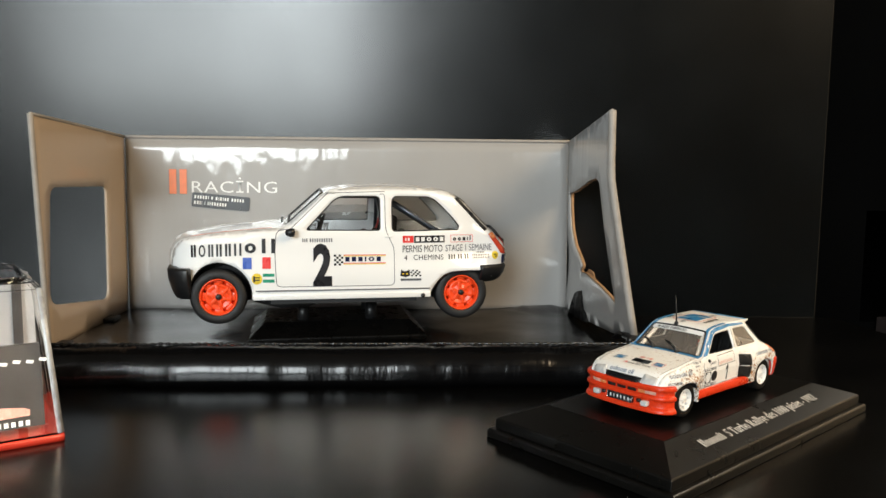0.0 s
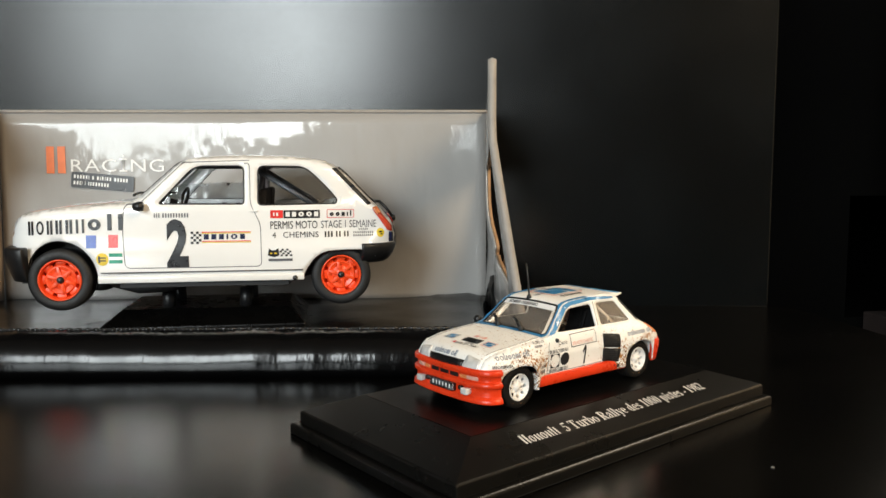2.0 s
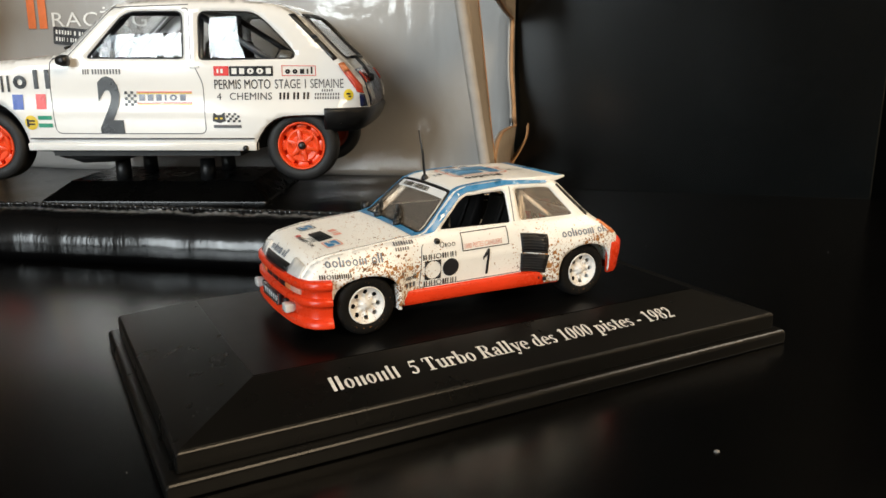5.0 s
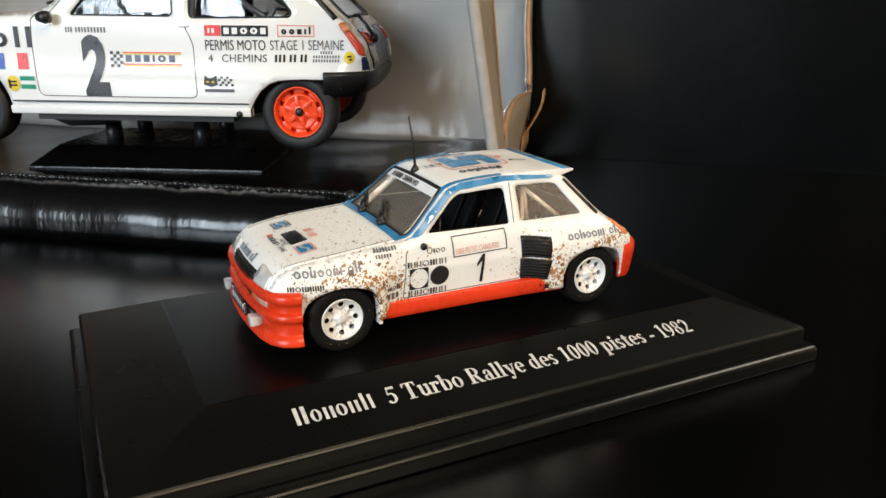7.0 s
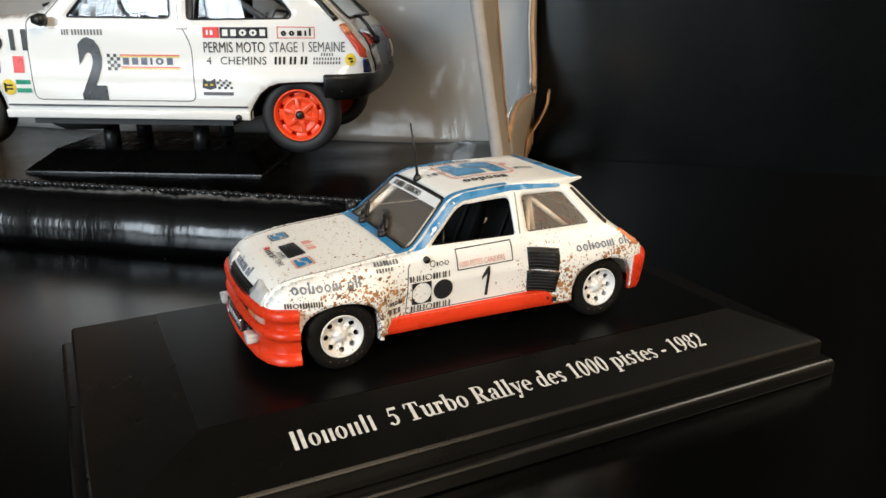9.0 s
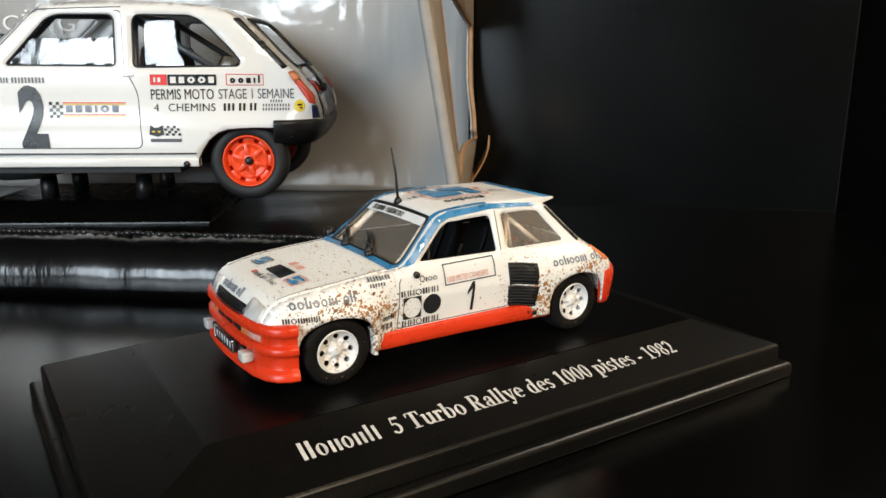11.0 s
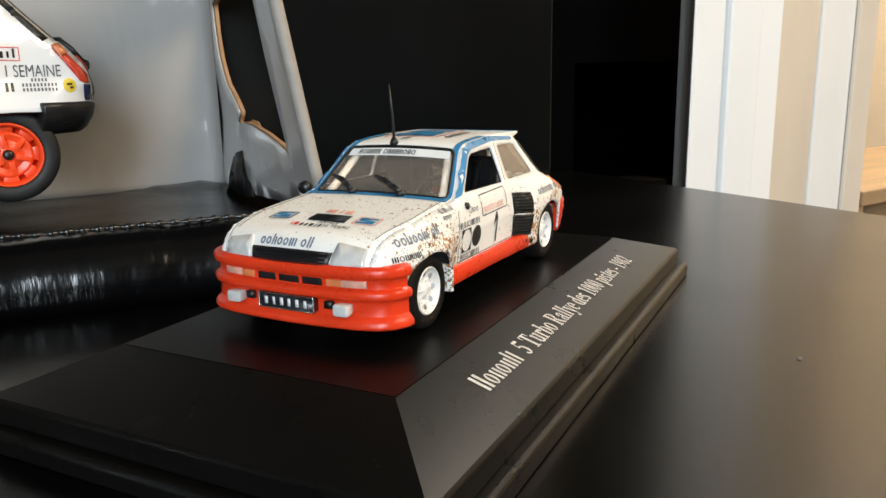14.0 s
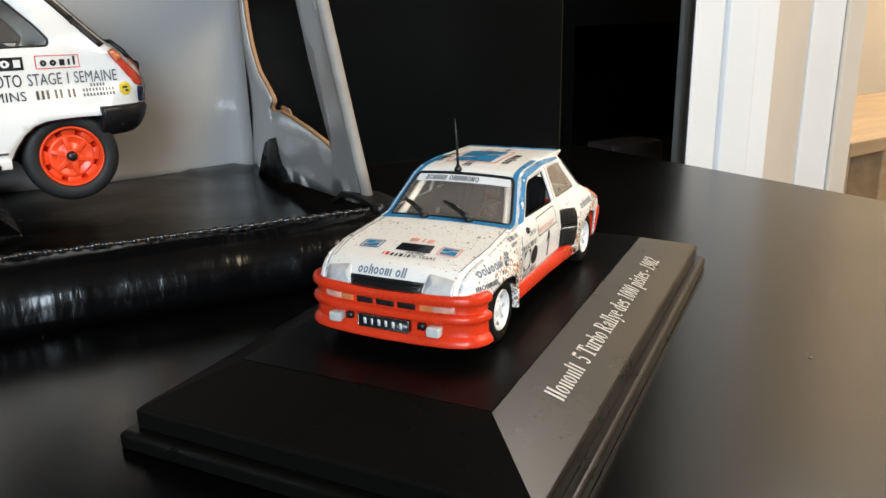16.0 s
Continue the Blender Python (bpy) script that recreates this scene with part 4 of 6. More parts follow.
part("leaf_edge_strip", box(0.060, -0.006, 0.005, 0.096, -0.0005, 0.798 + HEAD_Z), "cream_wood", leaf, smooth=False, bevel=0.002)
plain("wall_hall", box(0.80, 1.50, -0.80, 2.5, 1.56, 1.75), "hall_paint", "beige wall of the bright hallway", "wall", smooth=False)
chest = thing("wooden_cabinet", pose(1.42, 0.90, -0.80), "pale wooden cabinet with an open dark compartment", "cabinet")
for b_ in ((0.0, 0.0, 0.0, 0.025, 0.4, 0.61), (0.86, 0.0, 0.0, 0.885, 0.4, 0.61), (0.0, -0.01, 0.6105, 0.885, 0.4, 0.638), (0.026, 0.0, 0.0, 0.859, 0.4, 0.50), (0.14, 0.0, 0.501, 0.859, 0.4, 0.61), (0.026, 0.38, 0.501, 0.139, 0.4, 0.61)):
    part("board", box(*b_), "pale_wood", chest, smooth=False, bevel=0.003)

# ---------------------------------------------------------------- the large open display box
BOX = pose(-0.1185, 0.5475, 0.0, 0, 0, -7.6)      # x along its back, -y towards its front
BL, BH, BD = 0.299, 0.1215, 0.176                 # length of the back, its height, depth of the base
FLOOR = 0.005
display_box = thing("display_box", BOX, "opened grey cardboard display box with a black glossy base", "display box")


def bend(u, v):
    # the card leans back, and its upper edge is rolled a little, unevenly along its length
    top = max(0.0, v - 0.1165) / 0.005
    return Vector((u, -0.0063 + 0.019 * v + (0.0005 + 0.0004 * math.sin(u * 61)) * top ** 2 + 0.0012 * math.sin(u * 24) * (v / BH), v))


part("back_card", sheet([(0.0, FLOOR), (BL, FLOOR), (BL, BH), (0.0, BH)], [], 0.008, bend), "card", display_box, "glossy grey printed card with rippled sheen", thick=0.0015)
part("card_edge", tube([bend(u, BH) for u in np.linspace(0, BL, 24)], 0.0011, 6), "card_edge", display_box)


def left_flap(d, z):
    return Vector((-0.0005 - 0.020 * (d / 0.132) ** 2 * 0.2, -0.004 - d * (1 - 0.03 * (z / 0.13)) + (0.019 * z - 0.0023) * max(0.0, 1 - d / 0.03), z))


LW = rounded([(0.035, 0.018), (0.1125, 0.028), (0.1085, 0.091), (0.034, 0.0895)], [0.008, 0.009, 0.007, 0.005])
part("side_flap", sheet([(0.0, FLOOR), (0.115, 0.004), (0.1265, 0.1290), (0.0, BH)], [LW], 0.008, left_flap), "tan_card", display_box, "tan side flap with a window cut out", thick=0.0016)
part("flap_edge", tube([left_flap(0.115 + 0.0115 * t, 0.004 + 0.1250 * t) for t in np.linspace(0, 1, 12)], 0.0016, 6), "card_edge", display_box)
part("flap_edge", tube([left_flap(0.1265 * t, BH + 0.0075 * t) for t in np.linspace(0, 1, 10)], 0.0009, 6), "card_edge", display_box)


def right_flap(d, z):
    # bent outwards below the crease at three quarters of its height
    lean = 0.0155 * max(0.0, (0.100 - z) / 0.095) * (d / 0.136) ** 1.2
    tear = 0.0035 * math.exp(-((z - 0.038) / 0.018) ** 2) * math.exp(-((d - 0.03) / 0.03) ** 2)
    return Vector((BL + 0.0005 - 0.008 * (d / 0.136) + lean + tear, -0.004 - d + (0.019 * z - 0.0023) * max(0.0, 1 - d / 0.012), z))


RW = [(0.008, 0.0865), (0.028, 0.0885), (0.078, 0.0965), (0.103, 0.0985), (0.110, 0.096), (0.111, 0.080), (0.113, 0.062), (0.116, 0.046), (0.119, 0.0300), (0.106, 0.0325), (0.090, 0.0350), (0.069, 0.0368), (0.046, 0.0368),
      (0.031, 0.0355), (0.028, 0.0365), (0.034, 0.0405), (0.028, 0.045), (0.019, 0.052), (0.014, 0.063), (0.010, 0.075)]
FLAP = [(0.0, FLOOR), (0.134, 0.014), (0.142, 0.020), (0.137, 0.1335), (0.0, BH)]
part("side_flap", sheet(FLAP, [RW], 0.007, right_flap), "card", display_box, "torn grey side flap bent outwards", thick=0.0010)
part("flap_back", sheet(FLAP, [RW], 0.007, lambda d, z: right_flap(d, z) + Vector((0.0015, 0, 0))), "flap_outer", display_box, "grey-brown printed outside of the flap", thick=0.0005)
part("flap_edge", tube([right_flap(0.142 - 0.005 * t, 0.018 + 0.1155 * t) for t in np.linspace(0, 1, 14)], 0.0020, 8), "card_edge", display_box)
part("flap_edge", tube([right_flap(0.137 * t, BH + 0.012 * t) for t in np.linspace(0, 1, 10)], 0.0009, 6), "card_edge", display_box)
cut, low_cut = bmesh.new(), bmesh.new()
for (d0, z0), (d1, z1) in zip(*(lambda e: (e, e[1:] + e[:1]))(dense(RW, 0.004))):
    target, inner = (low_cut, 0.0002) if z0 < 0.041 and z1 < 0.041 else (cut, 0.0002)
    target.faces.new([target.verts.new(right_flap(d, z) + Vector((o, 0, 0))) for d, z, o in ((d0, z0, inner), (d1, z1, inner), (d1, z1, 0.0019), (d0, z0, 0.0019))])
for b_, m_, label in ((cut, "card_raw", "raw brown cut edge of the cardboard"), (low_cut, "card_raw", "raw brown torn edge of the cardboard")):
    bmesh.ops.remove_doubles(b_, verts=b_.verts, dist=0.0002)
    part("torn_edge", b_, m_, display_box, label, thick=0.0003)
# torn tongue of card curling out of the opening
part("torn_tongue", sheet([(0.012, 0.018), (0.046, 0.018), (0.042, 0.028), (0.033, 0.036), (0.021, 0.0365), (0.013, 0.028)], [], 0.003, lambda d, z: right_flap(d, z) + Vector((0.0024 + 0.0055 * math.sin(min(1.0, max(0.0, (z - 0.018) / 0.018)) * 1.9), 0, 0))), "card_raw", display_box, "curled torn tongue of brown cardboard", thick=0.0008)
part("torn_patch", sheet([(0.004, 0.008), (0.060, 0.011), (0.050, 0.018), (0.044, 0.021), (0.012, 0.021), (0.004, 0.018)], [], 0.004, lambda d, z: right_flap(d, z) + Vector((0.0024, 0, 0))), "card_raw", display_box, "bare brown patch where the print is torn off", thick=0.0005)

part("tape_patch", sheet([(0.020, 0.006), (0.062, 0.008), (0.054, 0.015), (0.041, 0.025), (0.025, 0.021)], [], 0.005, lambda d, z: right_flap(d, z) + Vector((-0.0014 - 0.001 * math.sin(d * 400), 0, 0))), "tape", display_box, "crumpled patch of black tape", thick=0.0006)

# the base tray: floor film and the rounded roll along its front
LIP = [(-0.1765, 0.0), (-0.1775, 0.004), (-0.1770, 0.009), (-0.1745, 0.0135), (-0.1700, 0.0165), (-0.1650, 0.0178), (-0.1625, 0.0172), (-0.1612, 0.0150), (-0.1608, FLOOR), (-0.1500, FLOOR), (-0.1500, 0.0)]
lip = []
for i, u in enumerate(np.linspace(-0.004, BL + 0.006, 90)):
    j = 0.0006 * noise.noise((u * 60, 0.3, 0)) + 0.0004 * noise.noise((u * 160, 2.0, 0))
    lip.append([(u, y - j * (z > 0.003), z + j * (z > 0.006)) for y, z in LIP])
part("front_roll", stack(lip), "film", display_box, "padded black film roll along the base's front edge")
runs = np.linspace(0.0, BL, 560)
seam = tube([(u, -0.1640 + 0.0004 * noise.noise((u * 90, 5, 0)), 0.0181 + 0.0003 * noise.noise((u * 120, 7, 0))) for u in runs], [0.00068 + 0.00026 * math.sin(u * 1750 + 2.5 * noise.noise((u * 60, 1, 0))) for u in runs], 6)
part("seam", seam, "welt", display_box, "stitched welt along the roll")


def tray(u, v):
    h = 0.0008 * noise.noise((u * 30, v * 30, 0)) + 0.0028 * math.exp(-((u - BL + 0.02) / 0.022) ** 2 - ((v + 0.012) / 0.016) ** 2) * (1 + 0.6 * noise.noise((u * 140, v * 140, 3)))
    return Vector((u, v, FLOOR - 0.0012 + h))


part("tray_floor", sheet([(0.0, -0.158), (BL, -0.158), (BL, -0.005), (0.0, -0.005)], [], 0.005, tray), "tray_film", display_box, "wrinkled black glossy film", thick=0.002)
for d in (0.045, 0.116):
    part("tape_tab", box(-0.001, -d - 0.006, FLOOR, 0.006, -d + 0.006, FLOOR + 0.003), "tape", display_box, bevel=0.0008)
# a crumpled strip of tape that holds the flap's foot and hangs over the front roll
hang = []
for k, (d, z) in enumerate(((0.120, 0.012), (0.130, 0.0165), (0.142, 0.0185), (0.154, 0.0190), (0.166, 0.0192), (0.176, 0.0165), (0.1795, 0.0100), (0.1800, 0.0035))):
    j = 0.0010 * noise.noise((k * 1.7, 0.4, 2.0))
    hang.append([(BL + 0.002 + 0.006 * (k > 4) + j, -d, z + j), (BL + 0.013 + 0.003 * (k > 4) - j, -d - 0.001, z - 0.001 + 2 * j), (BL + 0.013 + 0.003 * (k > 4) - j, -d, z - 0.0022 + j), (BL + 0.002 + 0.006 * (k > 4), -d, z - 0.0015)])
part("tape_strip", stack(hang), "tape", display_box, "crumpled strip of black tape", bevel=0.0004)


# print on the back card
def on_back(u0, z0, out=0.0006):
    return lambda u, v: bend(u0 + u, z0 + v) + Vector((0, -out, 0))


bx = lambda x: (x + 0.1185) / 0.9923           # world x on the back to the box's own
for k in range(2):
    part("printed_bar", sheet(rect(bx(-0.0880) + k * 0.0068, 0.0920, 0.0048, 0.0165), [], 0.006, lambda u, v: bend(u, v) + Vector((0, -0.0006, 0))), "orange_ink", display_box, "upright orange bar")
part("printed_title", lettering("RAC\u0130NG", 0.0077, on_back(bx(-0.0768), 0.0848), 1.08, 1.30), "white_ink", display_box, "white word in capitals")


def tag_place(u, v):
    c, s_ = math.cos(radians(-5)), math.sin(radians(-5))
    return bend(bx(-0.0760) + u * c - v * s_, 0.0755 + u * s_ + v * c) + Vector((0, -0.0009, 0))


part("name_sticker", sheet(rounded([(0, 0), (0.0385, 0), (0.0385, 0.0095), (0, 0.0095)], 0.0012), [], 0.006, tag_place), "ink", display_box, "black sticker with two lines of small print")
lift = lambda u, v: tag_place(0.0015 + u, v) + Vector((0, -0.0003, 0))
part("sticker_print", bars((0.7, 0.6, 0.6, 0.6, 0.6, 0.3, 0, 0.6, 0, 0.7, 0.3, 0.6, 0.3, 0.6, 0.6, 0, 0.7, 0.6, 0.6, 0.6, 0.6), 0.0022, lambda u, v: lift(u, v + 0.0056), 0.2), "white_ink", display_box)
part("sticker_print", bars((0.7, 0.6, 0.4, 0.2, 0, 0.2, 0, 0.4, 0.4, 0.6, 0.6, 0.6, 0.6, 0.6, 0.6), 0.0022, lambda u, v: lift(u, v + 0.0018), 0.2), "white_ink", display_box)

# ---------------------------------------------------------------- stand and large model car
stand = thing("car_stand", pose(0.0165, 0.4625, FLOOR), "black plastic stand with four posts under the large model", "stand")
part("foot_plate", stack([[(x * k, y * k2, z) for x, y in ((-0.0505, -0.034), (0.0505, -0.034), (0.0505, 0.034), (-0.0505, 0.034))] for k, k2, z in ((1, 1, 0), (1, 1, 0.0020), (0.83, 0.66, 0.0092))]), "stand_black", stand, smooth=False, bevel=0.0006)
for x, y in ((-0.0200, -0.0155), (0.0195, -0.0155), (-0.0200, 0.0155), (0.0195, 0.0155)):
    part("post", lathe([(0.0, 0.008), (0.0036, 0.008), (0.0033, 0.0185), (0.0, 0.0185)], 16, "z", (x, y, 0)), "trim", stand)

big = Car(0.1344 / 2.42, False)
BIGPOSE = pose(-0.0489, 0.4600, 0.0324 - 0.275 * big.s, 0, 0, 180)
large_car = thing("model_car", BIGPOSE, "large white model rally hatchback with orange wheels and number two", "model car")
car_shell(large_car, big, "white_paint", 0.325, 0.325, 0.25)
for x, nm in ((0.0, 1), (-2.42, 1)):
    for sg in (1, -1):
        wheel("wheel", large_car, big, x, sg, 0.272, 0.182, "slotted", "rubber", "orange", 0.69)
S = big.s
R = lambda pts: [tuple(c * S for c in p) for p in pts]
path = [(0.265, -0.715), (0.31, -0.702), (0.37, -0.67), (0.42, -0.61), (0.455, -0.50), (0.475, -0.30), (0.485, 0.0)]
path = path + [(x, -y) for x, y in reversed(path[:-1])]
part("front_bumper", sweep([(x * S, y * S, 1) for x, y in path], R([(-0.05, 0.565), (0.034, 0.562), (0.046, 0.535), (0.036, 0.44), (0.005, 0.34), (-0.025, 0.262), (-0.06, 0.262), (-0.06, 0.36)])), "trim", large_car, "black plastic bumper", bevel=0.012 * S)
rpath = [(-2.612, 0.728), (-2.72, 0.700), (-2.82, 0.635), (-2.885, 0.54), (-2.915, 0.38), (-2.925, 0.0)]
rpath = rpath + [(x, -y) for x, y in reversed(rpath[:-1])]
part("rear_bumper", sweep([(x * S, y * S, 1) for x, y in rpath], R([(-0.05, 0.562), (0.028, 0.560), (0.036, 0.53), (0.016, 0.465), (-0.020, 0.41), (-0.060, 0.380), (-0.11, 0.380), (-0.11, 0.46)])), "trim", large_car, "black plastic bumper", bevel=0.012 * S)
for sg in (1, -1):
    part("wing_mirror", lathe(R([(0.0, 0.055), (0.030, 0.045), (0.044, 0.0), (0.040, -0.035), (0.0, -0.045)]), 16, "x", Vector((-0.70, sg * 0.79, 0.915)) * S), "trim", large_car)
    part("tail_lamp", sheet(rounded([(-2.715, 0.875), (-2.755, 0.885), (-2.892, 0.72), (-2.892, 0.675), (-2.855, 0.670)], 0.012), [], 0.03, lambda x, z: big.mark(x, z, 0.012, sg)), "red_lens", large_car, "orange and red lamp", thick=0.02 * S)
    part("pillar_vent", sheet([(-2.355, 1.243), (-2.390, 1.250), (-2.705, 0.925), (-2.675, 0.908)], [], 0.04, lambda x, z: big.mark(x, z, 0.006, sg)), "trim", large_car, thick=0.01 * S)
    part("sill", stack([[(x * S, sg * (y) * S, z * S) for y, z in ((0.66, 0.24), (0.745, 0.245), (0.752, 0.30), (0.66, 0.33))] for x in (-0.33, -2.09)]), "white_paint", large_car, bevel=0.008 * S)
    part("sill_line", stack([[(x * S, sg * y * S, z * S) for y, z in ((0.74, 0.333), (0.757, 0.333), (0.757, 0.343), (0.74, 0.343))] for x in (-0.36, -2.08)]), "grey_ink", large_car)
part("jacking_point", lathe(R([(0, 0.0), (0.022, 0.0), (0.022, -0.02)]), 14, "y", Vector((-2.01, 0.757, 0.265)) * S), "trim", large_car)
# dark blue tail panel between the lamps, with the inner lamps and a pale strip
tail_run = lambda z: float(np.interp(-z, -PROFILE[-40:, 1], ARC[-40:]))
on_tail = lambda out: (lambda z, y: big.top(tail_run(z), y / 0.62, out))
part("tail_panel", sheet([(0.565, -0.61), (0.565, 0.61), (0.835, 0.61), (0.835, -0.61)], [], 0.05, on_tail(0.006)), "navy", large_car, "dark blue panel across the tail", thick=0.006 * S)
for sg in (1, -1):
    part("tail_corner", sheet([(-2.868, 0.565), (-2.915, 0.565), (-2.903, 0.655), (-2.866, 0.660)], [], 0.03, lambda x, z: big.mark(x, z, 0.006, sg)), "navy", large_car, thick=0.006 * S)
    part("inner_lamp", sheet(rounded([(0.735, sg * 0.36), (0.735, sg * 0.58), (0.815, sg * 0.58), (0.815, sg * 0.36)], 0.01), [], 0.05, on_tail(0.014)), "red_lens", large_car, "red inner lamp", thick=0.012 * S)
    part("reversing_lamp", sheet(rounded([(0.600, sg * 0.40), (0.600, sg * 0.58), (0.722, sg * 0.58), (0.722, sg * 0.40)], 0.01), [], 0.05, on_tail(0.014)), "light_lens", large_car, "clear reversing lamp", thick=0.012 * S)
exh = tube([Vector(p) * S for p in ((-0.35, 0.30, 0.20), (-0.60, 0.45, 0.16), (-0.85, 0.45, 0.17), (-1.0, 0.30, 0.20))], 0.05 * S, 10)
part("exhaust_pipe", exh, "rubber", large_car)
part("axle", tube([Vector((-2.42, -0.66, 0.275)) * S, Vector((-2.42, 0.66, 0.275)) * S], 0.03 * S, 10), "rubber", large_car)
part("axle", tube([Vector((0, -0.66, 0.275)) * S, Vector((0, 0.66, 0.275)) * S], 0.03 * S, 10), "rubber", large_car)
cg = [((-1.62, 0.60, 0.36), (-1.66, 0.50, 1.26), (-1.66, -0.50, 1.26), (-1.62, -0.60, 0.36)), ((-1.66, 0.50, 1.24), (-2.35, 0.52, 0.80)), ((-1.66, -0.50, 1.24), (-2.35, -0.52, 0.80)), ((-1.64, 0.55, 0.8), (-1.66, -0.50, 1.24)),
      ((-1.66, 0.50, 1.26), (-1.12, 0.52, 1.26), (-0.80, 0.62, 0.92))]
for c in cg:
    part("roll_bar", tube([Vector(p) * S for p in c], 0.024 * S, 10), "cage", large_car, "grey-blue roll cage tube")
part("door_gap", tube([big.side(x, z, -0.001) for x, z in dense(rounded([(-0.56, 0.92), (-0.545, 0.70), (-0.56, 0.375), (-1.72, 0.375), (-1.715, 0.75), (-1.63, 0.93), (-1.625, 1.30)], 0.05), 0.05, False)], 0.004 * S, 5), "grey_ink", large_car)
part("door_gap", tube([big.side(x, z, -0.001) for x, z in dense([(-0.58, 0.93), (-0.70, 0.945), (-1.06, 1.295), (-1.625, 1.312)], 0.05, False)], 0.004 * S, 5), "grey_ink", large_car)
wip = tube([big.top(arc_at(-0.63), u, 0.03 + 0.02 * math.sin(3 * u)) for u in np.linspace(0.1, 0.85, 8)], 0.012 * S, 6)
part("wiper", wip, "trim", large_car)
spare = tube([Vector(p) * S for p in ((-2.76, 0.25, 0.93), (-2.80, 0.30, 0.93), (-2.86, 0.33, 0.87), (-2.91, 0.35, 0.80))], 0.014 * S, 6)
lathe(R([(0.0, 0.03), (0.026, 0.022), (0.034, 0.0), (0.026, -0.022), (0.0, -0.03)]), 12, "x", Vector((-2.922, 0.349, 0.774)) * S, bm=spare)
part("rear_bracket", spare, "trim", large_car)

# ---------------------------------------------------------------- plinth and small model car
HEAD = -149.41
SP = Matrix.Translation((0.1847, 0.2808, 0.0)) @ pose(0, 0, 0, 0, 0, HEAD)        # rear wheel's foot: x ahead, y to the left
plinth = thing("plinth", SP, "black plastic display plinth with white serif lettering", "plinth")


def ring(x0, x1, y0, y1, z):
    return [(x0, y0, z), (x1, y0, z), (x1, y1, z), (x0, y1, z)]


BX0, BX1, BY0, BY1 = -0.0428, 0.1022, -0.0545, 0.0237       # the block's foot; its top plate is inset on all sides
TX0, TX1, TY0, TY1, EDGE_Z, TOP_Z = -0.0288, 0.0852, -0.0432, 0.0095, 0.0076, 0.0121
part("flange", stack([ring(BX0 - 0.0022, BX1 + 0.0024, BY0 - 0.0024, BY1 + 0.0024, 0.0), ring(BX0 - 0.0022, BX1 + 0.0024, BY0 - 0.0024, BY1 + 0.0024, 0.0029), ring(BX0 - 0.0016, BX1 + 0.0018, BY0 - 0.0018, BY1 + 0.0018, 0.0035)]), "plinth", plinth, smooth=False, bevel=0.0004)
part("block", stack([ring(BX0, BX1, BY0, BY1, 0.0035), ring(BX0, BX1, BY0, BY1, EDGE_Z - 0.0005), ring(BX0 + 0.0005, BX1 - 0.0005, BY0 + 0.0005, BY1 - 0.0005, EDGE_Z), ring(TX0, TX1, TY0, TY1, TOP_Z)]), "plinth", plinth, smooth=False, bevel=0.0003)
part("top_plate", stack([ring(TX0 + 0.0002, TX1 - 0.0002, TY0 + 0.0002, TY1 - 0.0002, TOP_Z - 0.0003), ring(TX0 + 0.0002, TX1 - 0.0002, TY0 + 0.0002, TY1 - 0.0002, TOP_Z + 0.00012)]), "plinth_top", plinth, smooth=False)
SLOPE = math.atan2(TOP_Z - EDGE_Z, BY1 - 0.0005 - TY1)


def on_slope(u0, v0):
    # u runs backwards along the car, v up the slope
    return lambda u, v, out=0.0: Vector((u0 - u, BY1 - 0.0005 - (v0 + v) * math.cos(SLOPE), EDGE_Z + (v0 + v) * math.sin(SLOPE) + 0.0001 + out))


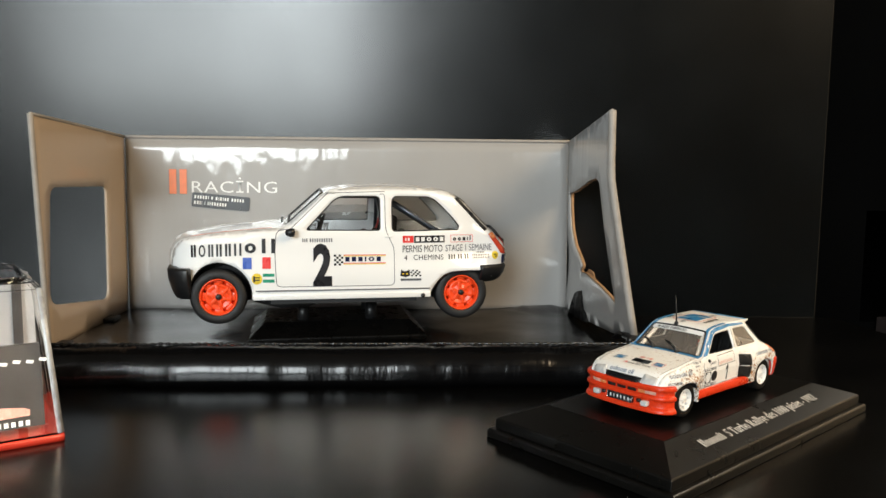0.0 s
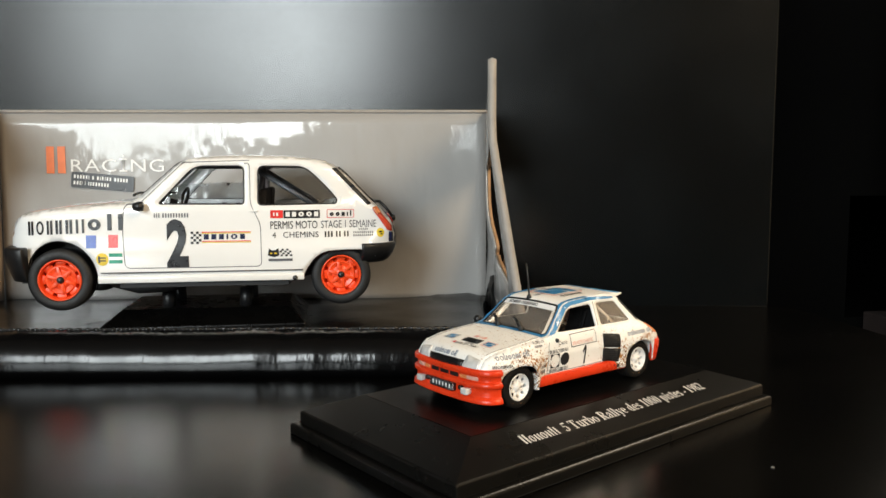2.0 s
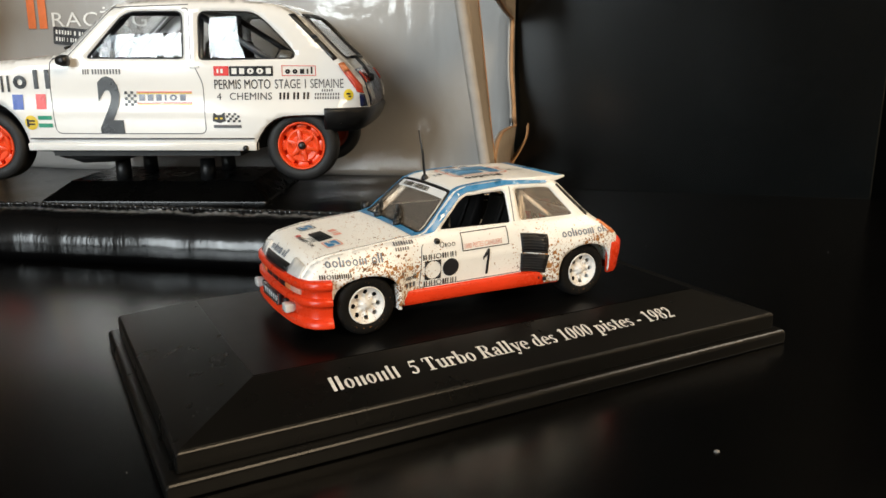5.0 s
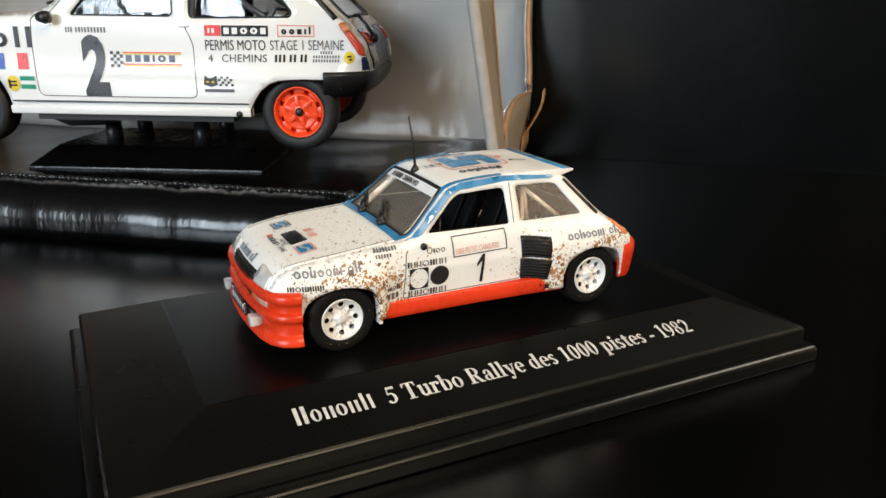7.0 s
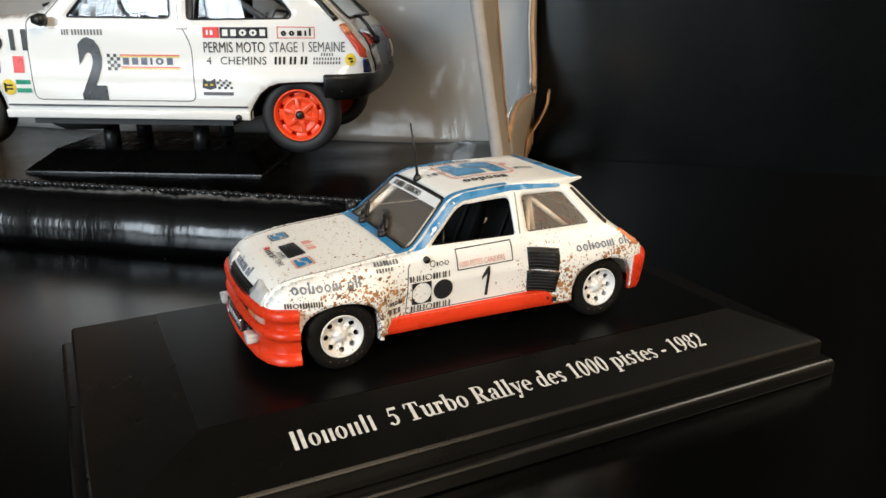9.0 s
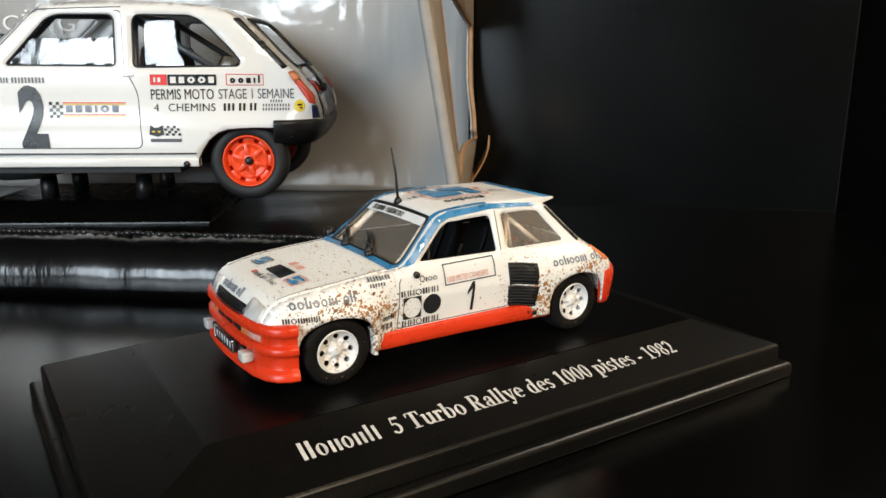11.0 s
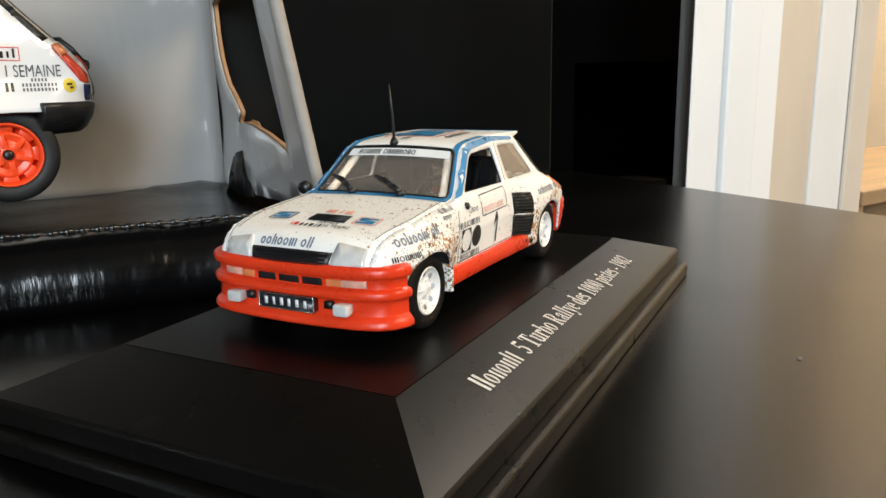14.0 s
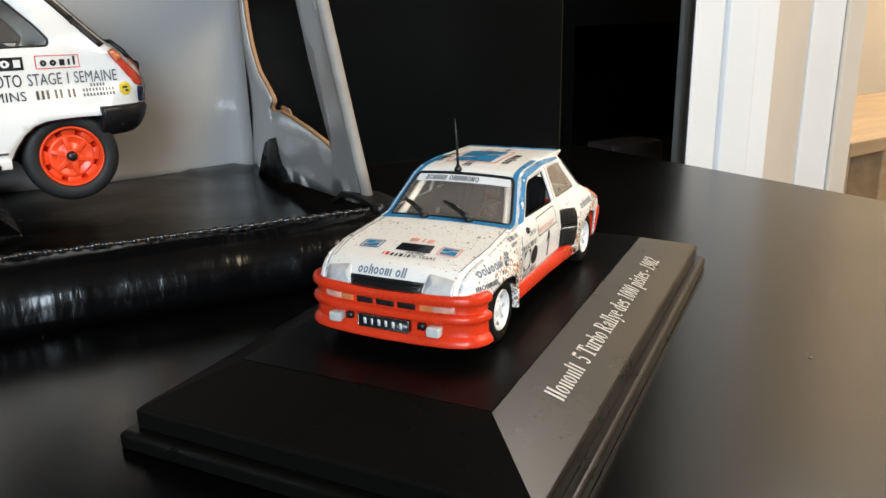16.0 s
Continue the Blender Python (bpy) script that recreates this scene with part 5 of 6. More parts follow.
class Serif:
    """Bold upright letters with serifs, built of stems, bowls and strokes; one unit is the capitals' height."""

    def __init__(self, height, squeeze, place):
        self.h, self.kx, self.place, self.u, self.bm, self.n = height, height * squeeze, place, 0.0, bmesh.new(), 0

    def quads(self, left, right):
        self.n += 1
        put = lambda p: self.bm.verts.new(self.place((self.u + p[0]) * self.kx, p[1] * self.h, 0.0000015 * self.n))
        a, b = [put(p) for p in left], [put(p) for p in right]
        for k in range(len(a) - 1):
            self.bm.faces.new((a[k], a[k + 1], b[k + 1], b[k]))

    def bar(self, x0, x1, z0, z1):
        self.quads([(x0, z0), (x1, z0)], [(x0, z1), (x1, z1)])

    def stem(self, x, z0, z1, foot=0.09, head=0.09, w=0.17):
        self.bar(x - w / 2, x + w / 2, z0, z1)
        if foot:
            self.bar(x - w / 2 - foot, x + w / 2 + foot, z0, z0 + 0.055)
        if head:
            self.quads([(x - w / 2 - head, z1 - 0.06), (x, z1 - 0.12)], [(x - w / 2, z1 + 0.01), (x + w / 2, z1 + 0.01)])

    def bowl(self, cx, cz, rx, ry, a0=0, a1=360, thick=0.165, thin=0.055):
        t = [radians(a0 + (a1 - a0) * k / 20) for k in range(21)]
        self.quads([(cx + rx * math.cos(a), cz + ry * math.sin(a)) for a in t], [(cx + (rx - thick) * math.cos(a), cz + (ry - thin) * math.sin(a)) for a in t])

    def stroke(self, x0, z0, x1, z1, w):
        self.quads([(x0 - w / 2, z0), (x1 - w / 2, z1)], [(x0 + w / 2, z0), (x1 + w / 2, z1)])

    def dot(self, cx, cz, r):
        self.bowl(cx, cz, r, r, thick=r * 0.99, thin=r * 0.99)

    def put(self, c):
        """One character; returns its width."""
        if c == "5":
            self.bar(0.13, 0.54, 0.84, 0.99), self.stroke(0.17, 0.99, 0.10, 0.52, 0.06), self.bowl(0.23, 0.31, 0.28, 0.32, -150, 125, 0.16, 0.08)
            self.dot(0.08, 0.12, 0.075)
            return 0.58
        if c == "T":
            self.stem(0.37, 0.0, 1.0, 0.12, 0, 0.19), self.bar(0.02, 0.72, 0.935, 0.99)
            self.quads([(0.02, 0.72), (0.02, 0.95)], [(0.06, 0.72), (0.14, 0.95)]), self.quads([(0.68, 0.72), (0.60, 0.95)], [(0.72, 0.72), (0.72, 0.95)])
            return 0.76
        if c == "u":
            self.stem(0.15, 0.16, 0.68, 0, 0.09), self.stem(0.49, 0.03, 0.68, 0, 0.09), self.bowl(0.30, 0.22, 0.235, 0.235, 180, 330, 0.165, 0.10), self.bar(0.49, 0.65, 0.0, 0.055)
            return 0.66
        if c == "r":
            self.stem(0.16, 0.0, 0.68), self.bowl(0.34, 0.47, 0.20, 0.22, 40, 150, 0.10, 0.10), self.dot(0.43, 0.57, 0.085)
            return 0.50
        if c == "b":
            self.stem(0.15, 0.02, 1.0, 0, 0.09), self.bowl(0.32, 0.34, 0.28, 0.35)
            return 0.64
        if c == "o":
            self.bowl(0.29, 0.34, 0.28, 0.35)
            return 0.60
        if c == "R":
            self.stem(0.19, 0.0, 1.0, 0.11, 0, 0.19), self.bar(0.02, 0.40, 0.935, 0.99), self.bar(0.2, 0.42, 0.47, 0.525)
            self.bowl(0.40, 0.73, 0.28, 0.262, -90, 90, 0.18, 0.055), self.stroke(0.40, 0.50, 0.66, 0.0, 0.20), self.bar(0.56, 0.84, 0.0, 0.055)
            return 0.84
        if c == "a":
            self.bowl(0.23, 0.18, 0.22, 0.19, 60, 300, 0.15, 0.06), self.stem(0.39, 0.05, 0.50, 0, 0, 0.16), self.bowl(0.26, 0.48, 0.21, 0.21, 0, 160, 0.15, 0.06)
            self.dot(0.12, 0.50, 0.075), self.bar(0.36, 0.56, 0.0, 0.06), self.stroke(0.24, 0.33, 0.40, 0.42, 0.10)
            return 0.56
        if c == "l":
            self.stem(0.17, 0.0, 1.0)
            return 0.34
        if c == "y":
            self.stroke(0.14, 0.65, 0.34, 0.02, 0.17), self.stroke(0.52, 0.65, 0.28, -0.22, 0.065), self.bar(0.0, 0.29, 0.625, 0.68), self.bar(0.40, 0.62, 0.625, 0.68)
            self.dot(0.17, -0.20, 0.085), self.bar(0.17, 0.30, -0.28, -0.20)
            return 0.60
        if c == "e":
            self.bowl(0.28, 0.34, 0.27, 0.35, 0, 315), self.bar(0.12, 0.55, 0.345, 0.40)
            return 0.55
        if c == "d":
            self.bowl(0.28, 0.34, 0.27, 0.35), self.stem(0.46, 0.0, 1.0, 0, 0.09), self.bar(0.46, 0.63, 0.0, 0.055)
            return 0.65
        if c == "s":
            self.bowl(0.225, 0.505, 0.195, 0.185, 20, 235, 0.14, 0.07), self.bowl(0.215, 0.185, 0.195, 0.195, -160, 55, 0.14, 0.07), self.stroke(0.13, 0.46, 0.32, 0.24, 0.16)
            return 0.46
        if c == "1":
            self.stem(0.30, 0.0, 1.0, 0.12, 0), self.stroke(0.10, 0.84, 0.26, 0.98, 0.10)
            return 0.58
        if c == "0":
            self.bowl(0.29, 0.5, 0.27, 0.51)
            return 0.58
        if c == "p":
            self.stem(0.16, -0.28, 0.68), self.bowl(0.35, 0.34, 0.27, 0.35)
            return 0.65
        if c == "i":
            self.stem(0.17, 0.0, 0.68), self.dot(0.17, 0.89, 0.10)
            return 0.34
        if c == "t":
            self.stem(0.19, 0.08, 0.86, 0, 0), self.bar(0.02, 0.40, 0.60, 0.67), self.bowl(0.27, 0.16, 0.165, 0.17, 180, 330, 0.12, 0.09)
            return 0.42
        if c == "-":
            self.bar(0.03, 0.33, 0.25, 0.38)
            return 0.38
        if c == "9":
            self.bowl(0.28, 0.66, 0.26, 0.345), self.bowl(0.10, 0.62, 0.44, 0.62, -90, 0, 0.16, 0.07)
            return 0.58
        if c == "8":
            self.bowl(0.29, 0.755, 0.23, 0.25, thick=0.15), self.bowl(0.29, 0.265, 0.265, 0.275, thick=0.16)
            return 0.58
        if c == "2":
            self.bowl(0.27, 0.70, 0.25, 0.31, -40, 165, 0.17, 0.08), self.stroke(0.43, 0.52, 0.11, 0.05, 0.13), self.bar(0.04, 0.53, 0.0, 0.13)
            return 0.58
        return 0.30

    def compose(self, text, spacing=0.02):
        for c in text:
            self.u += self.put(c) + spacing
        return self.bm


# the maker's name is left as plain pairs of bars and rings
start = 0.0
for shape, wide_ in (("tall", 0.78), ("ring", 0.58), ("pair", 0.66), ("ring", 0.58), ("pair", 0.66), ("bar", 0.36), ("short", 0.36)):
    one = Serif(0.0040, 0.92, on_slope(0.0722 - start * 0.0040 * 0.92, 0.0057))
    if shape == "tall":
        one.bar(0.08, 0.28, 0.0, 1.0), one.bar(0.44, 0.64, 0.0, 1.0)
    elif shape == "ring":
        one.bowl(0.27, 0.34, 0.26, 0.35)
    elif shape == "pair":
        one.bar(0.08, 0.25, 0.0, 0.68), one.bar(0.40, 0.57, 0.0, 0.68)
    else:
        one.bar(0.08, 0.25, 0.0, 1.0 if shape == "bar" else 0.85)
    part("name_bar", one.bm, "title_ink", plinth, smooth=False)
    start += wide_
part("title", Serif(0.0040, 0.912, on_slope(0.0553, 0.0057)).compose("5 Turbo Rallye des 1000 pistes - 1982"), "title_ink", plinth, "white printed serif title", smooth=False)

small = Car(0.0574 / 2.42, True)
S2 = small.s
SMALL = SP @ Matrix.Translation((2.42 * S2, -0.0175 - 0.03 * S2, 0.019 - 0.275 * S2))
small_car = thing("model_car", SMALL, "small mud-spattered white and orange-red model rally hatchback", "model car")
SHELL = car_shell(small_car, small, "mud_white", 0.325, 0.335, 0.22)
for x, face in ((0.0, 0.775), (-2.42, 0.795)):
    for sg in (1, -1):
        wheel("wheel", small_car, small, x, sg, 0.283, 0.176, "holed", "dusty_rubber", "grey_rim", face, 0.24)

# ---- bodywork of the small car
Q = lambda pts: [tuple(c * S2 for c in p) for p in pts]
path = [(0.335, -0.800), (0.40, -0.790), (0.475, -0.750), (0.535, -0.672), (0.575, -0.535), (0.60, -0.29), (0.61, 0.0)]
path = path + [(x, -y) for x, y in reversed(path[:-1])]
part("front_bumper", sweep([(x * S2, y * S2) for x, y in path],
                           Q([(-0.07, 0.562), (0.0, 0.560), (0.024, 0.550), (0.034, 0.530), (0.034, 0.498), (0.026, 0.482), (-0.006, 0.474), (-0.010, 0.404), (0.020, 0.394), (0.032, 0.378),
                              (0.032, 0.345), (0.024, 0.332), (0.002, 0.322), (-0.004, 0.300), (0.0, 0.218), (0.022, 0.200), (0.040, 0.175), (0.044, 0.142), (0.03, 0.128), (-0.07, 0.125)])), "mud_red", small_car, "orange-red bumper and spoiler", bevel=0.004 * S2)
for sg in (1, -1):
    sk = [[(x * S2, sg * y * S2, z * S2) for y, z in ((0.58, 0.20), (w, 0.20), (w + 0.018, 0.25), (w - 0.002, 0.335), (0.58, 0.36))] for x, w in ((-0.345, 0.755), (-1.2, 0.765), (-1.75, 0.79), (-2.085, 0.815))]
    part("side_skirt", stack(sk), "mud_red", small_car, "orange-red sill", bevel=0.008 * S2)
    part("mud_flap", stack([[(x * S2, sg * y * S2, z * S2) for x, y in ((-0.30, 0.65), (-0.30, 0.805), (-0.335, 0.810), (-0.350, 0.65))] for z in (0.19, 0.40)]), "mud_white", small_car, bevel=0.006 * S2)
rp = [(-2.755, 0.815), (-2.85, 0.805), (-2.915, 0.75), (-2.94, 0.40), (-2.945, 0.0)]
rp = rp + [(x, -y) for x, y in reversed(rp[:-1])]
part("rear_bumper", sweep([(x * S2, y * S2) for x, y in rp], Q([(-0.06, 0.58), (0.0, 0.58), (0.035, 0.52), (0.035, 0.45), (0.0, 0.25), (-0.02, 0.20), (-0.06, 0.20)])), "mud_red", small_car, "orange-red bumper", bevel=0.01 * S2)
# roof spoiler
sp = [[(x * S2, y * S2, z * S2) for x, z in ((-1.60, 1.254), (-2.00, 1.250), (-2.33, 1.246), (-2.358, 1.238), (-2.350, 1.222), (-2.20, 1.185), (-2.08, 1.19), (-1.60, 1.225))] for y in np.linspace(-0.525, 0.525, 9)]
part("roof_spoiler", stack(sp), "mud_white", small_car, "white lip over the tailgate", bevel=0.006 * S2)
A0, A1, K = SHELL
top = lambda out: (lambda a, u: small.top(a, u / K, out))


def strip(name, poly, mat, out=0.006, holes=(), label="", step=0.05, thick=0.0):
    """A panel on the upper skin: poly of (run, share of the half width)."""
    return part(name, sheet([(a, u * K) for a, u in poly], [[(a, u * K) for a, u in h] for h in holes], step, top(out)), mat, small_car, label, thick=thick)


glass_hole = rounded([(A0, -0.94), (A0, 0.94), (A1, 0.94), (A1, -0.94)], 0.08)
strip("windscreen_surround", [(A0 - 0.085, -1.0), (A0 - 0.085, 1.0), (A1 + 0.005, 1.0), (A1 + 0.005, -1.0)], "blue_ink", 0.005, [glass_hole], "bright blue band round the windscreen")
strip("sun_strip", rounded([(A1 - 0.105, -0.88), (A1 - 0.105, 0.88), (A1 - 0.022, 0.88), (A1 - 0.022, -0.88)], 0.02), "white_ink", 0.004, label="white sun strip across the screen's top")
part("screen_gasket", tube([small.top(a, u, 0.004) for a, u in dense(glass_hole, 0.06)], 0.011 * S2, 6, True), "trim", small_car, "thin black rubber round the screen")
for sg in (1, -1):
    part("inner_pillar", tube([small.top(A0 + 0.03 + (A1 - A0 - 0.05) * q, sg * (0.84 - 0.03 * q), -0.055) for q in np.linspace(0, 1, 6)], 0.034 * S2, 8), "white_tube", small_car, "white inner side of the screen pillar")
part("sun_strip_print", marks("NONNNII ONNNNONO", 0.054, lambda u, v: small.top(A1 - 0.091 + v, -0.70 + u / 0.60, 0.008), 0.16, 0.17), "ink", small_car, "dark plain word marks")
r0, r1 = A1 + 0.02, arc_at(-2.20)
for sg in (1, -1):
    strip("roof_stripe", [(r0 - 0.02, sg * 0.90), (r0 - 0.02, sg * 1.0), (r1, sg * 1.0), (r1, sg * 0.90)], "blue_ink", 0.004, label="blue stripe along the roof's edge")
    part("pillar_stripe", sheet([(-0.56, 0.944), (-0.655, 0.971), (-1.02, 1.292), (-1.16, 1.341), (-1.6, 1.363), (-2.10, 1.325), (-2.10, 1.302), (-1.6, 1.320), (-1.15, 1.290), (-1.055, 1.252), (-0.735, 0.974)], [], 0.04, lambda x, z: small.side(x, z, 0.004, sg)), "blue_ink", small_car, "blue stripe along screen pillar and roof")
part("spoiler_stripe", stack([[(x * S2, y * S2, z * S2) for x, z in ((-2.24, 1.2482), (-2.325, 1.2472), (-2.325, 1.2455), (-2.24, 1.2465))] for y in (-0.52, 0.52)]), "blue_ink", small_car, "blue band on the roof lip")


def flat_on_top(x0, y0, out=0.008):
    """Places prints on bonnet and roof: u along the car towards the tail, v to its left, in metres."""
    def place(u, v):
        a = arc_at(x0 - u)
        x = x0 - u
        z = float(np.interp(a, ARC, PROFILE[:, 1]))
        return small.top(a, (y0 + v + 0.03) / (small.half(x, z) - small.edge), out)
    return place


def print_on(name, polys, mat, place, step=0.06, label=""):
    bm = bmesh.new()
    for p in polys:
        sheet(p, [], step, place, bm)
    return part(name, bm, mat, small_car, label)


def frame_of(poly, t):
    """A band of width t inside the polygon."""
    c = np.array(poly).mean(0)
    w = np.array(poly).max(0) - np.array(poly).min(0)
    inner = [tuple(c + (np.array(p) - c) * (1 - 2 * t / w)) for p in poly]
    return inner


# roof print: a square badge with a red border and blue shapes, and lines of lettering
rf = flat_on_top(0, 0)
def split_badge(u0, u1, v0, v1, g):
    """Two blocks parted by a stepped white line."""
    m, h = (u0 + u1) / 2, v1 - v0
    line = [(m - 0.16 * (u1 - u0), v0), (m - 0.16 * (u1 - u0), v0 + 0.36 * h), (m + 0.16 * (u1 - u0), v0 + 0.62 * h), (m + 0.16 * (u1 - u0), v1)]
    return [[(u0, v0)] + [(u - g, v) for u, v in line] + [(u0, v1)], [(u + g, v) for u, v in line] + [(u1, v1), (u1, v0)]]


badge = rounded([(1.25, -0.37), (1.88, -0.37), (1.88, 0.18), (1.25, 0.18)], 0.09)
part("roof_badge", sheet(badge, [frame_of(badge, 0.018)], 0.06, rf), "pink_ink", small_car, "red outlined badge")
for block in split_badge(1.315, 1.815, -0.30, 0.11, 0.036):
    print_on("badge_shape", [block], "blue_ink", flat_on_top(0, 0, 0.010), label="blue angular badge shape")
print_on("roof_number", [rect(2.03, 0.02, 0.20, 0.022), rect(1.95, 0.045, 0.022, 0.05)], "ink", flat_on_top(0, 0, 0.010), label="thin black number one")
print_on("roof_mark", [ellipse(1.93, -0.16, 0.03, 0.045)], "pink_ink", flat_on_top(0, 0, 0.010), label="small red mark")
for v0, mat, x0 in ((0.25, "ink", -1.30), (-0.46, "ink", -1.30)):
    part("roof_print", marks("oolioon", 0.105, flat_on_top(x0, v0 - 0.03), 0.12, 0.2), mat, small_car, "dark plain word marks")
part("roof_print", bars((0.22, 0.6, 0.6), 0.08, flat_on_top(-1.13, -0.12), 0.3), "grey_ink", small_car)
# bonnet: slot, badges, small print
slot = rounded([(-0.235, -0.125), (-0.10, -0.135), (-0.085, 0.180), (-0.235, 0.200)], 0.01)
print_on("bonnet_slot", [slot], "trim", flat_on_top(0, 0, 0.006), label="black slotted air outlet")
for k in range(5):
    part("slot_rib", tube([flat_on_top(0, 0, 0.010)(-0.215 + k * 0.026, v) for v in (-0.12, 0.03, 0.18)], 0.005 * S2, 5), "trim", small_car)
for cy in (0.350, -0.385):
    bd = rounded([(-0.240, cy - 0.098), (-0.085, cy - 0.098), (-0.085, cy + 0.098), (-0.240, cy + 0.098)], 0.022)
    part("bonnet_badge", sheet(bd, [frame_of(bd, 0.012)], 0.05, flat_on_top(0, 0)), "pink_ink" if cy > 0 else "grey_ink", small_car, "thin outlined badge")
    for block in split_badge(-0.218, -0.107, cy - 0.072, cy + 0.072, 0.013):
        print_on("badge_shape", [block], "blue_ink", flat_on_top(0, 0, 0.010), label="blue angular badge shape")
pr = lambda x0, y0, k: (lambda u, v: flat_on_top(x0, y0)(-v, u))      # lettering read from the front
part("bonnet_print", bars((0.7, 0.6, 0.9, 0.3, 0.6), 0.045, pr(0.30, -0.12, 0), 0.25), "ink", small_car)
for word, x0, y0 in (("ARMEE", 0.285, 0.0), ("DE TERRE", 0.335, 0.05)):
    part("bonnet_print", lettering(word, 0.040, (lambda a, b: (lambda u, v: flat_on_top(a, b)(v, u)))(x0, y0), 1.0, 1.0), "ink", small_car)
part("bonnet_print", bars((0.3, 0.9), 0.05, pr(0.29, -0.20, 0), 0.2), "red_ink", small_car)
part("bonnet_print", bars((1.6, 0.4, 1.2), 0.07, pr(-0.02, -0.10, 0), 0.2), "pink_ink", small_car)
part("nose_print", marks("ooliooni oll", 0.072, lambda u, v: small.top(arc_at(0.43) - 0.110 + v, (-0.28 + u) / 0.62, 0.006), 0.12, 0.17), "steel_ink", small_car, "slate-blue plain word marks on the nose")
# bonnet shut lines
for sg in (1, -1):
    part("bonnet_gap", tube([small.top(arc_at(x), sg * 0.93, 0.0) for x in np.linspace(0.40, -0.56, 14)], 0.004 * S2, 5), "grey_ink", small_car)

# nose: grille with slats, headlamps, openings, side lamps, fog lamps, plate
LOWNOSE = lambda z: float(np.interp(small.lift(z), PROFILE[2:26, 1], ARC[2:26]))
face = lambda out: (lambda y, z: small.top(LOWNOSE(z), y / (small.half(0.5, 0.7) - small.edge), out))
part("grille", sheet([(-0.325, 0.540), (0.325, 0.540), (0.345, 0.622), (-0.345, 0.622)], [], 0.05, face(0.012)), "trim", small_car, "black slatted radiator grille", thick=0.02 * S2)
for k in range(4):
    part("grille_slat", tube([face(0.020)(y, 0.552 + k * 0.020) for y in np.linspace(-0.31, 0.31, 9)], 0.006 * S2, 5), "trim", small_car)
for sg in (1, -1):
    hl = [(sg * 0.345, 0.545), (sg * 0.60, 0.548), (sg * 0.595, 0.655), (sg * 0.365, 0.668)]
    part("headlamp", sheet(rounded(hl, 0.015), [], 0.05, face(0.016)), "light_lens", small_car, "large clear ribbed headlamp", thick=0.03 * S2)
    lamp = [[float(np.interp(y, (0.0, 0.28, 0.52, 0.65, 0.725), (0.61, 0.60, 0.575, 0.535, 0.475))) * S2, sg * y * S2] for y in np.linspace(0.31, 0.60, 6)]
    rows_ = []
    for (lx, ly) in lamp:
        rows_.append([(lx + o * S2, ly, z * S2) for o, z in ((-0.02, 0.412), (0.010, 0.414), (0.010, 0.462), (-0.02, 0.464))])
    part("side_lamp", stack(rows_[2:]), "pink_lens", small_car, "pinkish side lamp", bevel=0.004 * S2)
    part("indicator", stack(rows_[:3]), "amber_lens", small_car, "amber indicator", bevel=0.004 * S2)
    fog = stack([[(x * S2, (sg * 0.455 + y * k) * S2, (0.272 + z * k) * S2) for y, z in rounded([(-0.06, -0.042), (0.06, -0.042), (0.06, 0.042), (-0.06, 0.042)], 0.02, 3)] for x, k in ((0.56, 0.7), (0.60, 0.95), (0.655, 1.0), (0.672, 0.9), (0.676, 0.5))])
    part("fog_lamp", fog, "light_lens", small_car, "small clear spot lamp", bevel=0.003 * S2)
    part("duct", box(0.585 * S2, (sg * 0.335 - 0.03) * S2, 0.265 * S2, 0.634 * S2, (sg * 0.335 + 0.03) * S2, 0.315 * S2), "trim", small_car)
for y0, y1 in ((-0.27, -0.12), (-0.09, 0.08), (0.11, 0.27)):
    part("air_intake", box(0.56 * S2, y0 * S2, 0.412 * S2, 0.6035 * S2, y1 * S2, 0.462 * S2), "trim", small_car, bevel=0.003 * S2)
plate = part("number_plate", stack([[(x * S2, y * S2, z * S2) for y, z in rounded([(-0.235, 0.225), (0.235, 0.225), (0.235, 0.335), (-0.235, 0.335)], 0.012, 3)] for x in (0.60, 0.655)]), "ink", small_car, "black plate with light border")
part("plate_border", tube([(0.656 * S2, y * S2, z * S2) for y, z in rounded([(-0.232, 0.228), (0.232, 0.228), (0.232, 0.332), (-0.232, 0.332)], 0.012, 3)], 0.006 * S2, 5, True), "chrome", plate)
for k in range(6):
    y = -0.165 + k * 0.066
    part("plate_bar", box(0.655 * S2, (y - (0.013 if k in (1, 5) else 0.017)) * S2, 0.252 * S2, 0.658 * S2, (y + (0.006 if k in (1, 3) else 0.010)) * S2, 0.306 * S2), "white_ink", plate)

# flank of the small car
def gap_line(pts, car, root, r=0.005):
    part("panel_gap", tube([car.side(x, car.lift(z), -0.001) for x, z in dense(pts, 0.04, False)], r * car.s, 5), "grey_ink", root)


